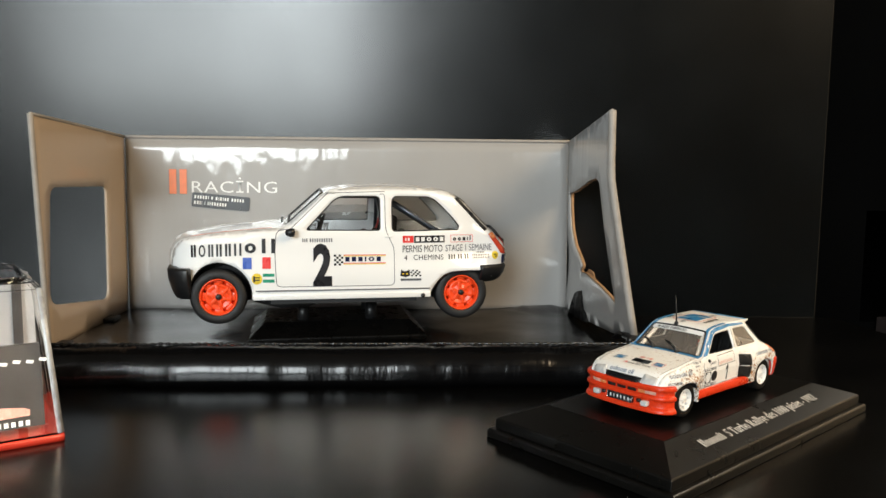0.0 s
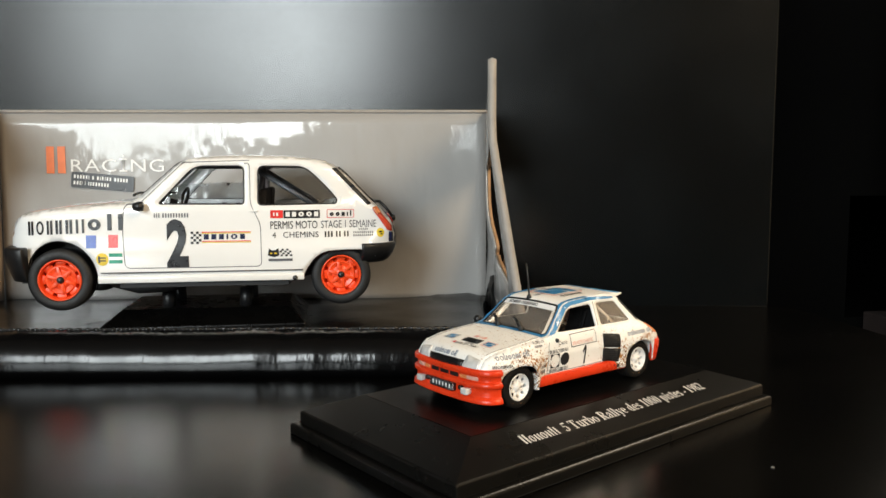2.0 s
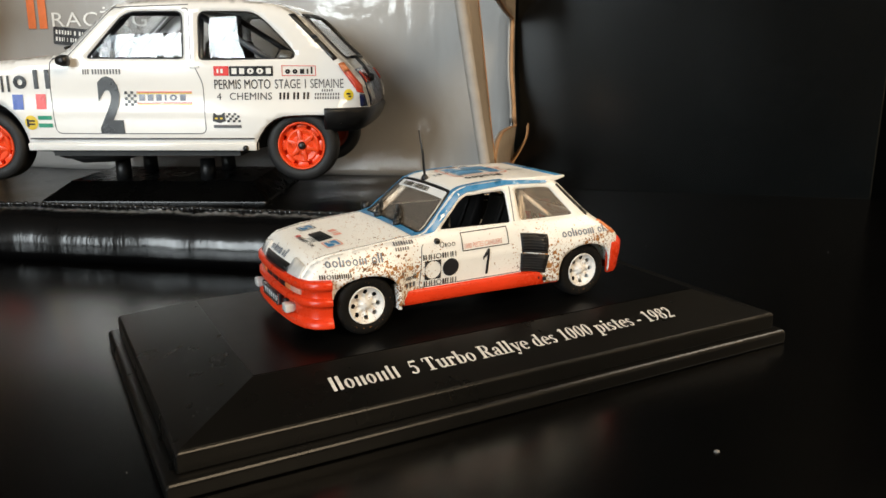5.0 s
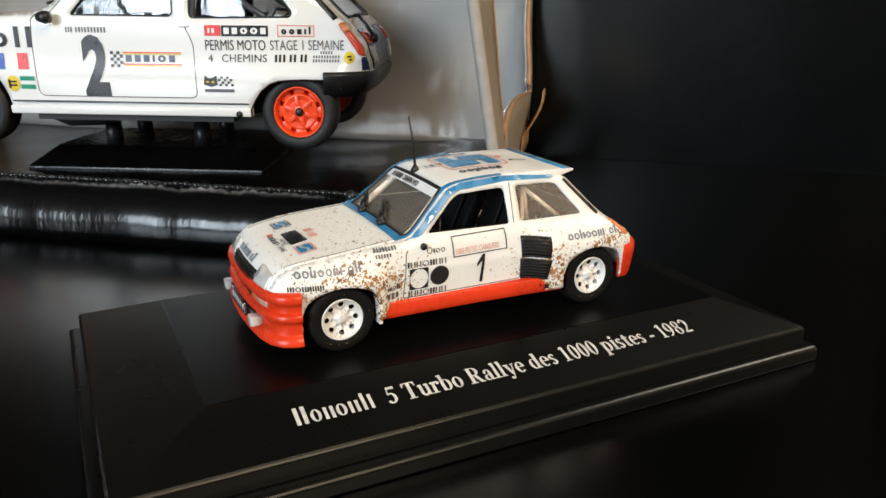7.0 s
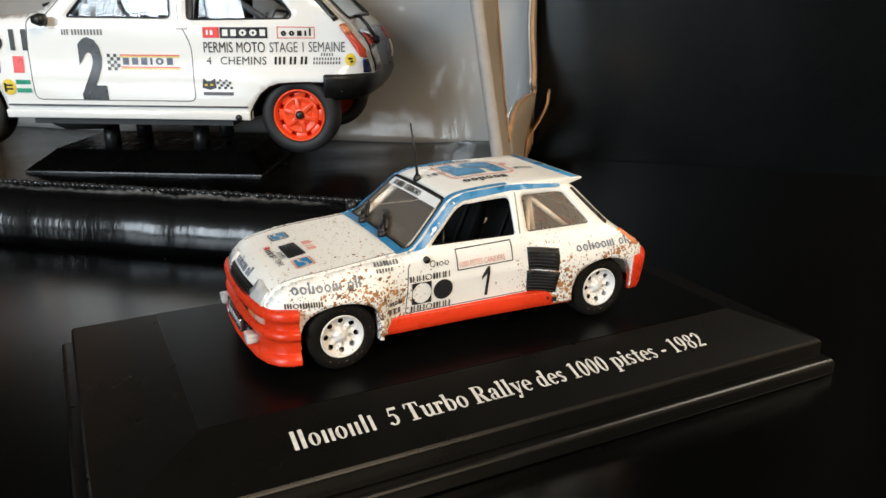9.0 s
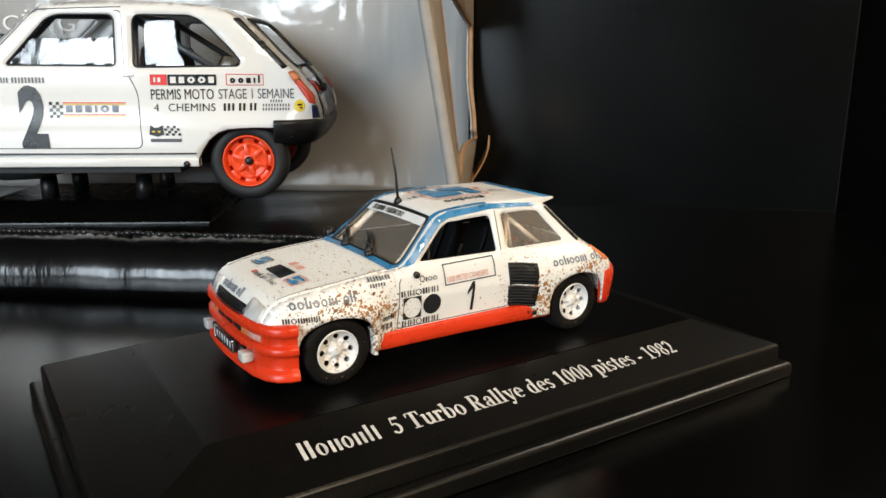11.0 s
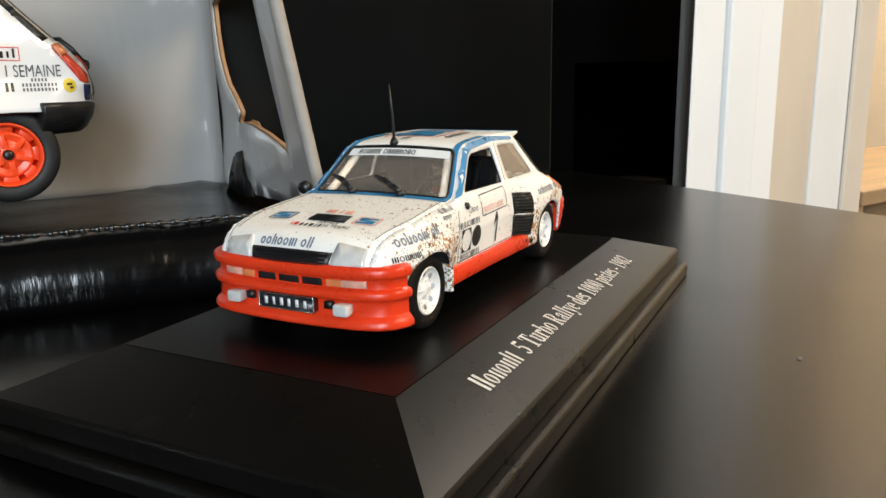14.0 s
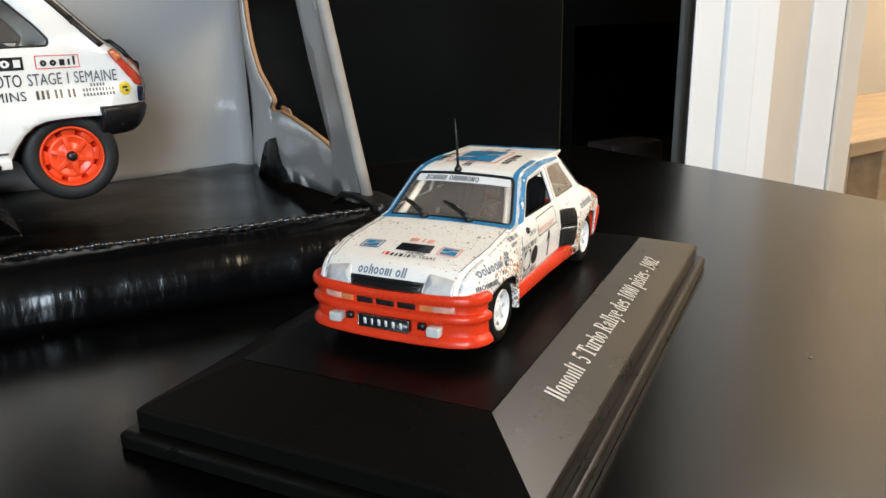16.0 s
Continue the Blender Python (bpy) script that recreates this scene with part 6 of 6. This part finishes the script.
gap_line(rounded([(-0.70, 0.872), (-0.575, 0.74), (-0.545, 0.35), (-1.675, 0.35), (-1.69, 0.55), (-1.62, 0.86)], 0.02)[6:-6], small, small_car)
gap_line([(-1.625, 0.86), (-1.63, 1.19)], small, small_car)
for nm, x0, x1, z0, z1, mat, w in (("small_print", -0.76, -0.937, 0.712, 0.765, "ink", "Oioo"),
                                   ("small_print", -0.58, -0.945, 0.612, 0.662, "ink", "INNOIINN"), ("small_print", -0.588, -0.949, 0.357, 0.407, "ink", "INNOIINN"),
                                   ("fender_print", 0.362, -0.175, 0.662, 0.740, "steel_ink", "ooliooni oll"),
                                   ("fender_print", 0.424, 0.145, 0.568, 0.605, "ink", "NIONNNIN"),
                                   ("fender_print", -0.39, -0.515, 0.45, 0.50, "ink", "inoll"), ("fender_print", -0.39, -0.515, 0.375, 0.425, "grey_ink", (0.6, 0.6, 0.6)),
                                   ("quarter_print", -2.117, -2.707, 0.668, 0.742, "steel_ink", "ooliooni oll"),
                                   ("name_print", -0.293, -0.50, 0.785, 0.815, "grey_ink", (0.6,) * 8), ("name_print", -0.303, -0.449, 0.735, 0.765, "grey_ink", (0.6,) * 6),
                                   ("skirt_print", -1.674, -1.95, 0.250, 0.290, "ink", (0.6, 0.25, 0.6, 0.25, 0.6))):
    h_ = z1 - z0
    run = marks_width(w, 0.15) * h_ if isinstance(w, str) else sum(0.5 * h_ if not q else (q + 0.25) * h_ for q in w)
    kx = (x0 - x1) / run
    out = 0.03 if nm == "skirt_print" else 0.006
    f = on_side(small, x0, z0, out)
    stretched = (lambda g, kk: (lambda u, v: g(u * kk, v)))(f, kx)
    part(nm, marks(w, h_, stretched, 0.15, 0.10 if nm == "small_print" else 0.15) if isinstance(w, str) else bars(w, h_, stretched, 0.25), mat, small_car)
fs = lambda x, z: small.side(x, small.lift(z), 0.006)
print_on("door_disc", [ellipse(-0.873, 0.511, 0.087, 0.087)], "ink", fs, label="round black disc")
sq = [(-0.597, 0.602), (-0.768, 0.602), (-0.768, 0.417), (-0.597, 0.417)]
part("door_badge", sheet(sq, [ellipse(-0.683, 0.510, 0.083, 0.088)], 0.05, fs), "ink", small_car, "black square around a white disc")
bxs = [(-0.99, 0.825), (-1.515, 0.833), (-1.53, 0.655), (-1.005, 0.645)]
part("rally_plate", sheet(bxs, [frame_of(bxs, 0.009)], 0.06, fs), "ink", small_car, "thin black outlined rally plate")
part("rally_print", lettering("1000 PISTES CANJUERS", 0.050, lambda u, v: small.side(-1.02 - u, small.lift(0.668 + v + 0.02 * u), 0.006), 1.0, 0.60), "pink_ink", small_car, "faded red words")
print_on("door_number", [[(-1.262, 0.385), (-1.290, 0.385), (-1.308, 0.640), (-1.284, 0.640)], [(-1.2825, 0.638), (-1.230, 0.565), (-1.230, 0.530), (-1.279, 0.585)]], "ink", fs, label="black number one")
# air intake behind the door
for z0, z1 in ((0.550, 0.748), (0.345, 0.540)):
    poly = [(-1.668, z1), (-1.945, z1 - 0.028), (-1.93 if z0 > 0.5 else -1.915, z0 - 0.02), (-1.685, z0)]
    part("side_intake", sheet(poly, [], 0.05, lambda x, z: small.side(x, small.lift(z), 0.006)), "trim", small_car, "black slatted side intake", thick=0.012 * S2)
    for k in range(7):
        zz = z0 + 0.015 + k * (z1 - z0 - 0.03) / 6
        part("intake_slat", tube([small.side(x, small.lift(zz - 0.09 * (-1.68 - x)), 0.010) for x in np.linspace(-1.69, -1.92, 6)], 0.006 * S2, 5), "rubber", small_car)
part("door_handle", lathe(Q([(0, 0.02), (0.028, 0.015), (0.03, -0.02)]), 12, "y", small.side(-0.735, small.lift(0.775), 0.0)), "trim", small_car)
for sg in (1, -1):
    part("pillar_vent", sheet([(-2.20, 1.275), (-2.225, 1.285), (-2.545, 0.965), (-2.520, 0.945)], [], 0.04, lambda x, z: small.side(x, z, 0.006, sg)), "trim", small_car, thick=0.01 * S2)
    part("tail_lamp", sheet(rounded([(-2.625, 0.90), (-2.66, 0.895), (-2.80, 0.76), (-2.76, 0.745)], 0.012), [], 0.03, lambda x, z: small.side(x, z, 0.012, sg)), "amber_lens", small_car, thick=0.02 * S2)
part("wing_mirror", lathe(Q([(0.0, 0.05), (0.05, 0.04), (0.06, 0.0), (0.05, -0.03), (0.0, -0.05)]), 14, "x", Vector((-0.66, -0.77, 0.86)) * S2), "trim", small_car)
# wipers, aerial, inner tubes
for u_ in (0.35, -0.34):
    piv, tip = small.top(A0 - 0.03, u_, 0.03), small.top(A0 + 0.19, u_ - 0.50, 0.028)
    mid = small.top(A0 + 0.07, u_ - 0.20, 0.060)
    w_ = tube([piv, (piv + mid) / 2 + Vector((0, 0, 0.008 * S2)), mid], [0.030 * S2, 0.026 * S2, 0.020 * S2], 6)
    b0 = small.top(A0 + 0.045, u_ - 0.08, 0.026)
    tube([b0, (b0 + tip) / 2 + Vector((0, 0, 0.012 * S2)), tip], [0.016 * S2, 0.026 * S2, 0.014 * S2], 6, bm=w_)
    lathe([(0, 0.02 * S2), (0.040 * S2, 0.01 * S2), (0.040 * S2, -0.03 * S2)], 10, "z", piv, bm=w_)
    part("wiper", w_, "trim", small_car, "black wiper arm and blade")
foot = small.top(arc_at(-1.05), -0.17, 0.0)
aer = lathe([(0.0, 0.055 * S2), (0.018 * S2, 0.05 * S2), (0.035 * S2, 0.02 * S2), (0.04 * S2, -0.01 * S2)], 12, "z", foot)
tube([foot + Vector((0, 0, 0.03 * S2)), foot + Vector((0.02, 0, 0.26)) * 1.0 * S2 + Vector((0, 0, 0)), foot + Vector((0.06 * S2, 0.0, 0.50 * S2))], [0.014 * S2, 0.012 * S2, 0.008 * S2], 6, bm=aer)
part("aerial", aer, "trim", small_car, "thin black roof aerial")
for c in (((-1.84, 0.50, 0.40), (-1.86, 0.43, 1.12), (-1.86, -0.43, 1.12), (-1.84, -0.50, 0.40)), ((-1.86, 0.43, 1.10), (-2.3, 0.46, 0.75)), ((-1.90, 0.47, 0.80), (-1.86, 0.43, 1.12))):
    part("roll_bar", tube([Vector(p) * S2 for p in c], 0.022 * S2, 8), "white_tube", small_car, "white roll cage tube")

# ---- print on the large car
fb = lambda x, z: big.mark(x, z, 0.005)


def big_print(name, polys, mat, label="", step=0.06, out=0.005):
    bm = bmesh.new()
    for p in polys:
        sheet(p, [], step, lambda x, z: big.mark(x, z, out), bm)
    return part(name, bm, mat, large_car, label)


def big_bars(name, w, x0, x1, z0, z1, mat, rise=0.0, out=0.005, label=""):
    h_ = z1 - z0
    run = sum(0.5 * h_ if not q else (q + 0.25) * h_ for q in w)
    kx = (x0 - x1) / run
    place = lambda u, v: big.mark(x0 - u * kx, z0 + v + rise * u * kx, out)
    if len(w) > 7:
        return part(name, bars(w, h_, place, 0.25), mat, large_car, label)
    u0 = 0.0
    for q in w:
        part(name, bars((q,), h_, (lambda d: (lambda u, v: place(u + d, v)))(u0), 0.25), mat, large_car, label)
        u0 += (q + 0.25) * h_


def big_marks(name, shapes, x0, x1, z0, z1, mat, stroke=0.2, rise=0.0, out=0.005, label="", gap=0.30):
    kx = (x0 - x1) / (marks_width(shapes, gap) - gap)
    h_, start = z1 - z0, 0.0
    for c in shapes:
        part(name, marks(c, h_, (lambda d: (lambda u, v: big.mark(x0 - (u / h_ + d) * kx, z0 + v + rise * (u / h_ + d) * kx, out)))(start), gap, stroke), mat, large_car, label)
        start += MARK_WIDTHS[c] + gap


big_marks("fender_mark", "NONNNII", 0.290, -0.228, 0.665, 0.785, "ink", 0.17, 0.04, label="black plain word mark")
big_marks("fender_mark", "oll", -0.258, -0.548, 0.708, 0.850, "ink", 0.19, label="bold black plain word mark")
big_print("blue_square", [rect(-0.281, 0.610, 0.085, 0.112)], "royal_ink", "blue square")
big_print("red_square", [rect(-0.465, 0.613, 0.08, 0.112)], "red_ink", "red square")
big_print("yellow_disc", [ellipse(-0.371, 0.457, 0.051, 0.055)], "yellow_ink", "yellow disc")
big_print("disc_print", [rect(-0.371, 0.470, 0.06, 0.012), rect(-0.371, 0.445, 0.06, 0.012), rect(-0.345, 0.455, 0.018, 0.06)], "ink", out=0.008)
big_print("green_bar", [rect(-0.484, 0.494, 0.11, 0.030), rect(-0.484, 0.436, 0.11, 0.030)], "green_ink", "green bars")
part("door_number", lettering("2", 0.378, lambda u, v: big.mark(-0.915 - u, 0.403 + v, 0.005), 1.0, 0.66, bold=0.045), "ink", large_car, "bold black number two")
big_bars("name_print", (0.5, 0.4, 0.5, 0, 0.6, 0.6, 0.5, 0.6, 0.6, 0.6, 0.6, 0.6, 0.6, 0.6), -0.81, -1.111, 0.815, 0.852, "grey_ink")
big_print("sponsor_line", [rect(-1.42, 0.684, 0.42, 0.007), rect(-1.42, 0.604, 0.42, 0.007)], "red_ink", "thin red lines")
big_print("sponsor_line", [rect(-1.42, 0.674, 0.42, 0.007), rect(-1.42, 0.594, 0.42, 0.007)], "yellow_ink", "thin yellow lines")
big_marks("sponsor_mark", "NNNION", -1.228, -1.58, 0.620, 0.666, "navy", 0.23)
chk = []
for i in range(4):
    for j in range(5):
        if (i + j) % 2 == 0:
            chk.append(rect(-1.128 - i * 0.023, 0.592 + j * 0.022, 0.022, 0.021))
big_print("chequer", chk, "ink", "small black chequers")
big_print("sponsor_block", [rect(-1.857, 0.836, 0.110, 0.070)], "red_ink", "red block")
big_print("sponsor_block", [rect(-2.077, 0.834, 0.318, 0.072)], "ink", "black block with light bars")
big_marks("block_mark", "NNOON", -1.935, -2.222, 0.813, 0.855, "white_ink", 0.26, out=0.009)
big_bars("block_bar", (0.5, 0.7), -1.825, -1.885, 0.820, 0.850, "white_ink", out=0.009)
fr = [(-2.300, 0.874), (-2.544, 0.870), (-2.544, 0.796), (-2.300, 0.798)]
part("sponsor_frame", sheet(fr, [[(-2.304, 0.870), (-2.540, 0.866), (-2.540, 0.800), (-2.304, 0.802)]], 0.05, fb), "red_ink", large_car, "thin red frame")
big_marks("sponsor_mark", "ooniI", -2.325, -2.520, 0.812, 0.862, "ink", 0.24)
part("side_writing", lettering("PERMIS MOTO", 0.070, lambda u, v: big.mark(-1.797 - u, 0.705 + v, 0.005), 1.0, 0.655), "ink", large_car, "black capitals")
part("side_writing", lettering("STAGE 1 SEMAINE", 0.068, lambda u, v: big.mark(-2.243 - u, 0.706 + v, 0.005), 1.0, 0.655), "grey_ink", large_car, "thin black capitals")
part("side_writing", lettering("4", 0.050, lambda u, v: big.mark(-1.815 - u, 0.626 + v, 0.005), 1.0, 1.0), "ink", large_car)
part("side_writing", lettering("CHEMINS", 0.052, lambda u, v: big.mark(-1.908 - u, 0.626 + v, 0.005), 1.05, 0.98), "ink", large_car, "black capitals")
big_bars("number_print", (0.6, 0.6, 0.6, 0, 0.6, 0.6, 0, 0.6, 0.6), -2.276, -2.505, 0.626, 0.676, "ink")
for z0 in (0.626, 0.652, 0.680):
    big_bars("small_print", (0.6,) * (10 if z0 < 0.67 else 5), -2.535 - (0.05 if z0 > 0.67 else 0), -2.725 + (0.05 if z0 > 0.67 else 0), z0, z0 + 0.018, "grey_ink")
big_print("yellow_disc", [ellipse(-2.785, 0.655, 0.036, 0.042)], "yellow_ink", "round yellow sticker")
big_print("disc_print", [rect(-2.785, 0.662, 0.03, 0.012), rect(-2.795, 0.642, 0.02, 0.012)], "ink", out=0.009)
big_print("badge_shape", [[(-1.775, 0.470), (-1.785, 0.535), (-1.81, 0.515), (-1.84, 0.517), (-1.868, 0.535), (-1.875, 0.47), (-1.83, 0.455)]], "ink", "black badge shape")
big_print("badge_print", [rect(-1.805, 0.490, 0.02, 0.012), rect(-1.843, 0.490, 0.02, 0.012)], "yellow_ink", out=0.009)
big_print("badge_bar", [rect(-1.885, 0.430, 0.21, 0.022)], "grey_ink", "dark bar")
big_print("chequer", [rect(-1.895 - i * 0.021 + j * 0.004, 0.470 + j * 0.017, 0.019, 0.016) for i in range(5) for j in range(4) if (i + j) % 2 == 0], "ink", "small black chequers")
part("roof_writing", lettering("PERMIS MOTO  STAGE 1 SEMAINE", 0.085, lambda u, v: big.top(arc_at(-1.24 - u), 0.96 - v / 0.5, 0.005), 1.0, 0.66), "grey_ink", large_car, "capitals along the roof's edge")
part("bonnet_stripe", sheet([(arc_at(0.30), 0.62 * 0.86), (arc_at(0.30), 0.62 * 0.94), (arc_at(-0.52), 0.62 * 0.96), (arc_at(-0.52), 0.62 * 0.88)], [], 0.06, lambda a, u: big.top(a, u / 0.62, 0.004)), "pink_ink", large_car, "faint red stripe along the bonnet")
for run in (arch(0.0, 0.295, 0.325, 0, 0, 0.30), FLAT_ARCH):
    part("arch_trim", tube([big.side(x, z, -0.010) for x, z in run], 0.010 * S, 6), "trim", large_car)
part("door_handle", sheet(rounded(rect(-1.66, 0.865, 0.07, 0.016), 0.006), [], 0.03, lambda x, z: big.mark(x, z, 0.010)), "white_paint", large_car, thick=0.012 * S)
part("rear_lamp_strip", sheet([(-2.712, 0.880), (-2.752, 0.890), (-2.795, 0.838), (-2.755, 0.822)], [], 0.03, lambda x, z: big.mark(x, z, 0.016)), "amber_lens", large_car, "amber part of the tail lamp", thick=0.01 * S)

# ---- clear display case at the edge
CASE = pose(-0.0935, 0.2970, 0.0, 0, 0, 23.0)
case = thing("acrylic_case", CASE, "clear acrylic display case on a red plastic base", "display case")
part("red_base", stack([[(x, y, z) for x, y in rounded([(-0.110 - e, -e), (e, -e), (e, 0.062 + e), (-0.110 - e, 0.062 + e)], 0.002, 3)] for e, z in ((0.0002, 0.0), (0.0002, 0.0020), (-0.0004, 0.0026), (-0.002, 0.0028))]), "red_plastic", case, "glossy red base")
hood = stack([[(x, y, z) for x, y in rounded([(-0.108 - e, -e - 0.0), (e - 0.001, -e), (e - 0.001, 0.060 + e), (-0.108 - e, 0.060 + e)], 0.003, 3)] for e, z in ((0.0008, 0.0030), (-0.004, 0.058), (-0.006, 0.0605), (-0.008, 0.0615))])
ob = part("clear_hood", hood, "acrylic", case, "clear acrylic hood", thick=0.0009, smooth=False)
ob.visible_shadow = False
part("hood_rim", tube([(x, y, 0.0615) for x, y in rounded([(-0.100, 0.006), (-0.010, 0.006), (-0.010, 0.052), (-0.100, 0.052)], 0.006, 4)], 0.0012, 6, True), "acrylic", case)
part("hood_corner", lathe([(0.0, 0.008), (0.0022, 0.008), (0.0018, 0.056), (0.0, 0.056)], 10, "z", (-0.010, 0.050, 0)), "acrylic", case)
card = part("card_insert", stack([[(-0.104, 0.004, 0.0062), (-0.006, 0.004, 0.0062), (-0.006, 0.006, 0.0062), (-0.104, 0.006, 0.0062)], [(-0.104, 0.012, 0.0360), (-0.006, 0.012, 0.0360), (-0.006, 0.014, 0.0360), (-0.104, 0.014, 0.0360)]]), "insert", case, "dark printed card leaning inside", smooth=False)


def on_card(u, v):
    return Vector((u, 0.004 + 0.008 * v / 0.0298 - 0.0005, 0.0062 + v))


# White shapes drawn in for a row of reflections across the card
for k in range(10):
    c_ = (-0.0052 - k * 0.0044, 0.0238 - 0.0004 * (k % 2))
    part("reflection_fleck", sheet([(c_[0] + 0.0014, c_[1] + 0.0004), (c_[0] - 0.0011, c_[1] + 0.0008), (c_[0] - 0.0015, c_[1] - 0.0003), (c_[0] + 0.0009, c_[1] - 0.0008)], [], 0.01, on_card), "white_ink", card)
part("red_car_print", sheet([(-0.0108, 0.0062), (-0.0130, 0.0072), (-0.022, 0.0082), (-0.034, 0.0078), (-0.052, 0.0060), (-0.052, 0.0030), (-0.011, 0.0042)], [], 0.01, on_card), "pink_ink", card, "red shape printed on the card")
# Pale bars carry the whitish sheen of the hood's side wall in their colour
for x0, y0, x1, y1 in ((-0.0012, 0.0012, -0.0058, 0.0050), (-0.0012, 0.0588, -0.0058, 0.0552), (-0.1065, 0.0012, -0.1025, 0.0050)):
    part("hood_edge", tube([(x0, y0, 0.0032), (x1, y1, 0.0580)], [0.0013, 0.0011], 8), "edge_sheen", case, "pale bar for the whitish sheen at the hood's edge")
part("card_print", bars((0.9,) * 14, 0.0018, lambda u, v: on_card(-0.0435 + u * 1.2, 0.0008 + v), 0.2), "white_ink", card)

part("pale_card", stack([[(x, y, z) for x, y in ((-0.104, 0.040), (-0.0045, 0.040), (-0.0045, 0.0412), (-0.104, 0.0412))] for z in (0.0062, 0.056)]), "pale_card", case, "pale beige card at the back of the case", smooth=False)
part("dark_strip", box(-0.0125, 0.0385, 0.0062, -0.0090, 0.0398, 0.056), "insert", case, "dark upright strip", smooth=False)

# ---- dust specks on the shelf
rnd = random.Random(4)
bm = bmesh.new()
for k in range(80):
    x, y = rnd.uniform(-0.15, 0.35), rnd.uniform(0.12, 0.40)
    r_ = rnd.uniform(0.00008, 0.0002)
    stack([[(x + r_ * math.cos(a) * (1 - 0.4 * q), y + r_ * math.sin(a) * (1 - 0.4 * q), 0.0002 * q) for a in np.linspace(0, 2 * math.pi, 5, endpoint=False)] for q in (0, 1)], True, bm)
part("dust", bm, "crumb", None, "pale dust specks on the black shelf", category="dust", kind="stuff")
crumb = stack([[(0.2029 + r * math.cos(a), 0.2252 + r * 0.8 * math.sin(a), z) for a in np.linspace(0, 2 * math.pi, 7, endpoint=False)] for r, z in ((0.0006, 0), (0.0005, 0.0003), (0.0002, 0.0004))])
part("crumb", crumb, "crumb", None, "pale grey crumb on the black shelf", category="crumb")
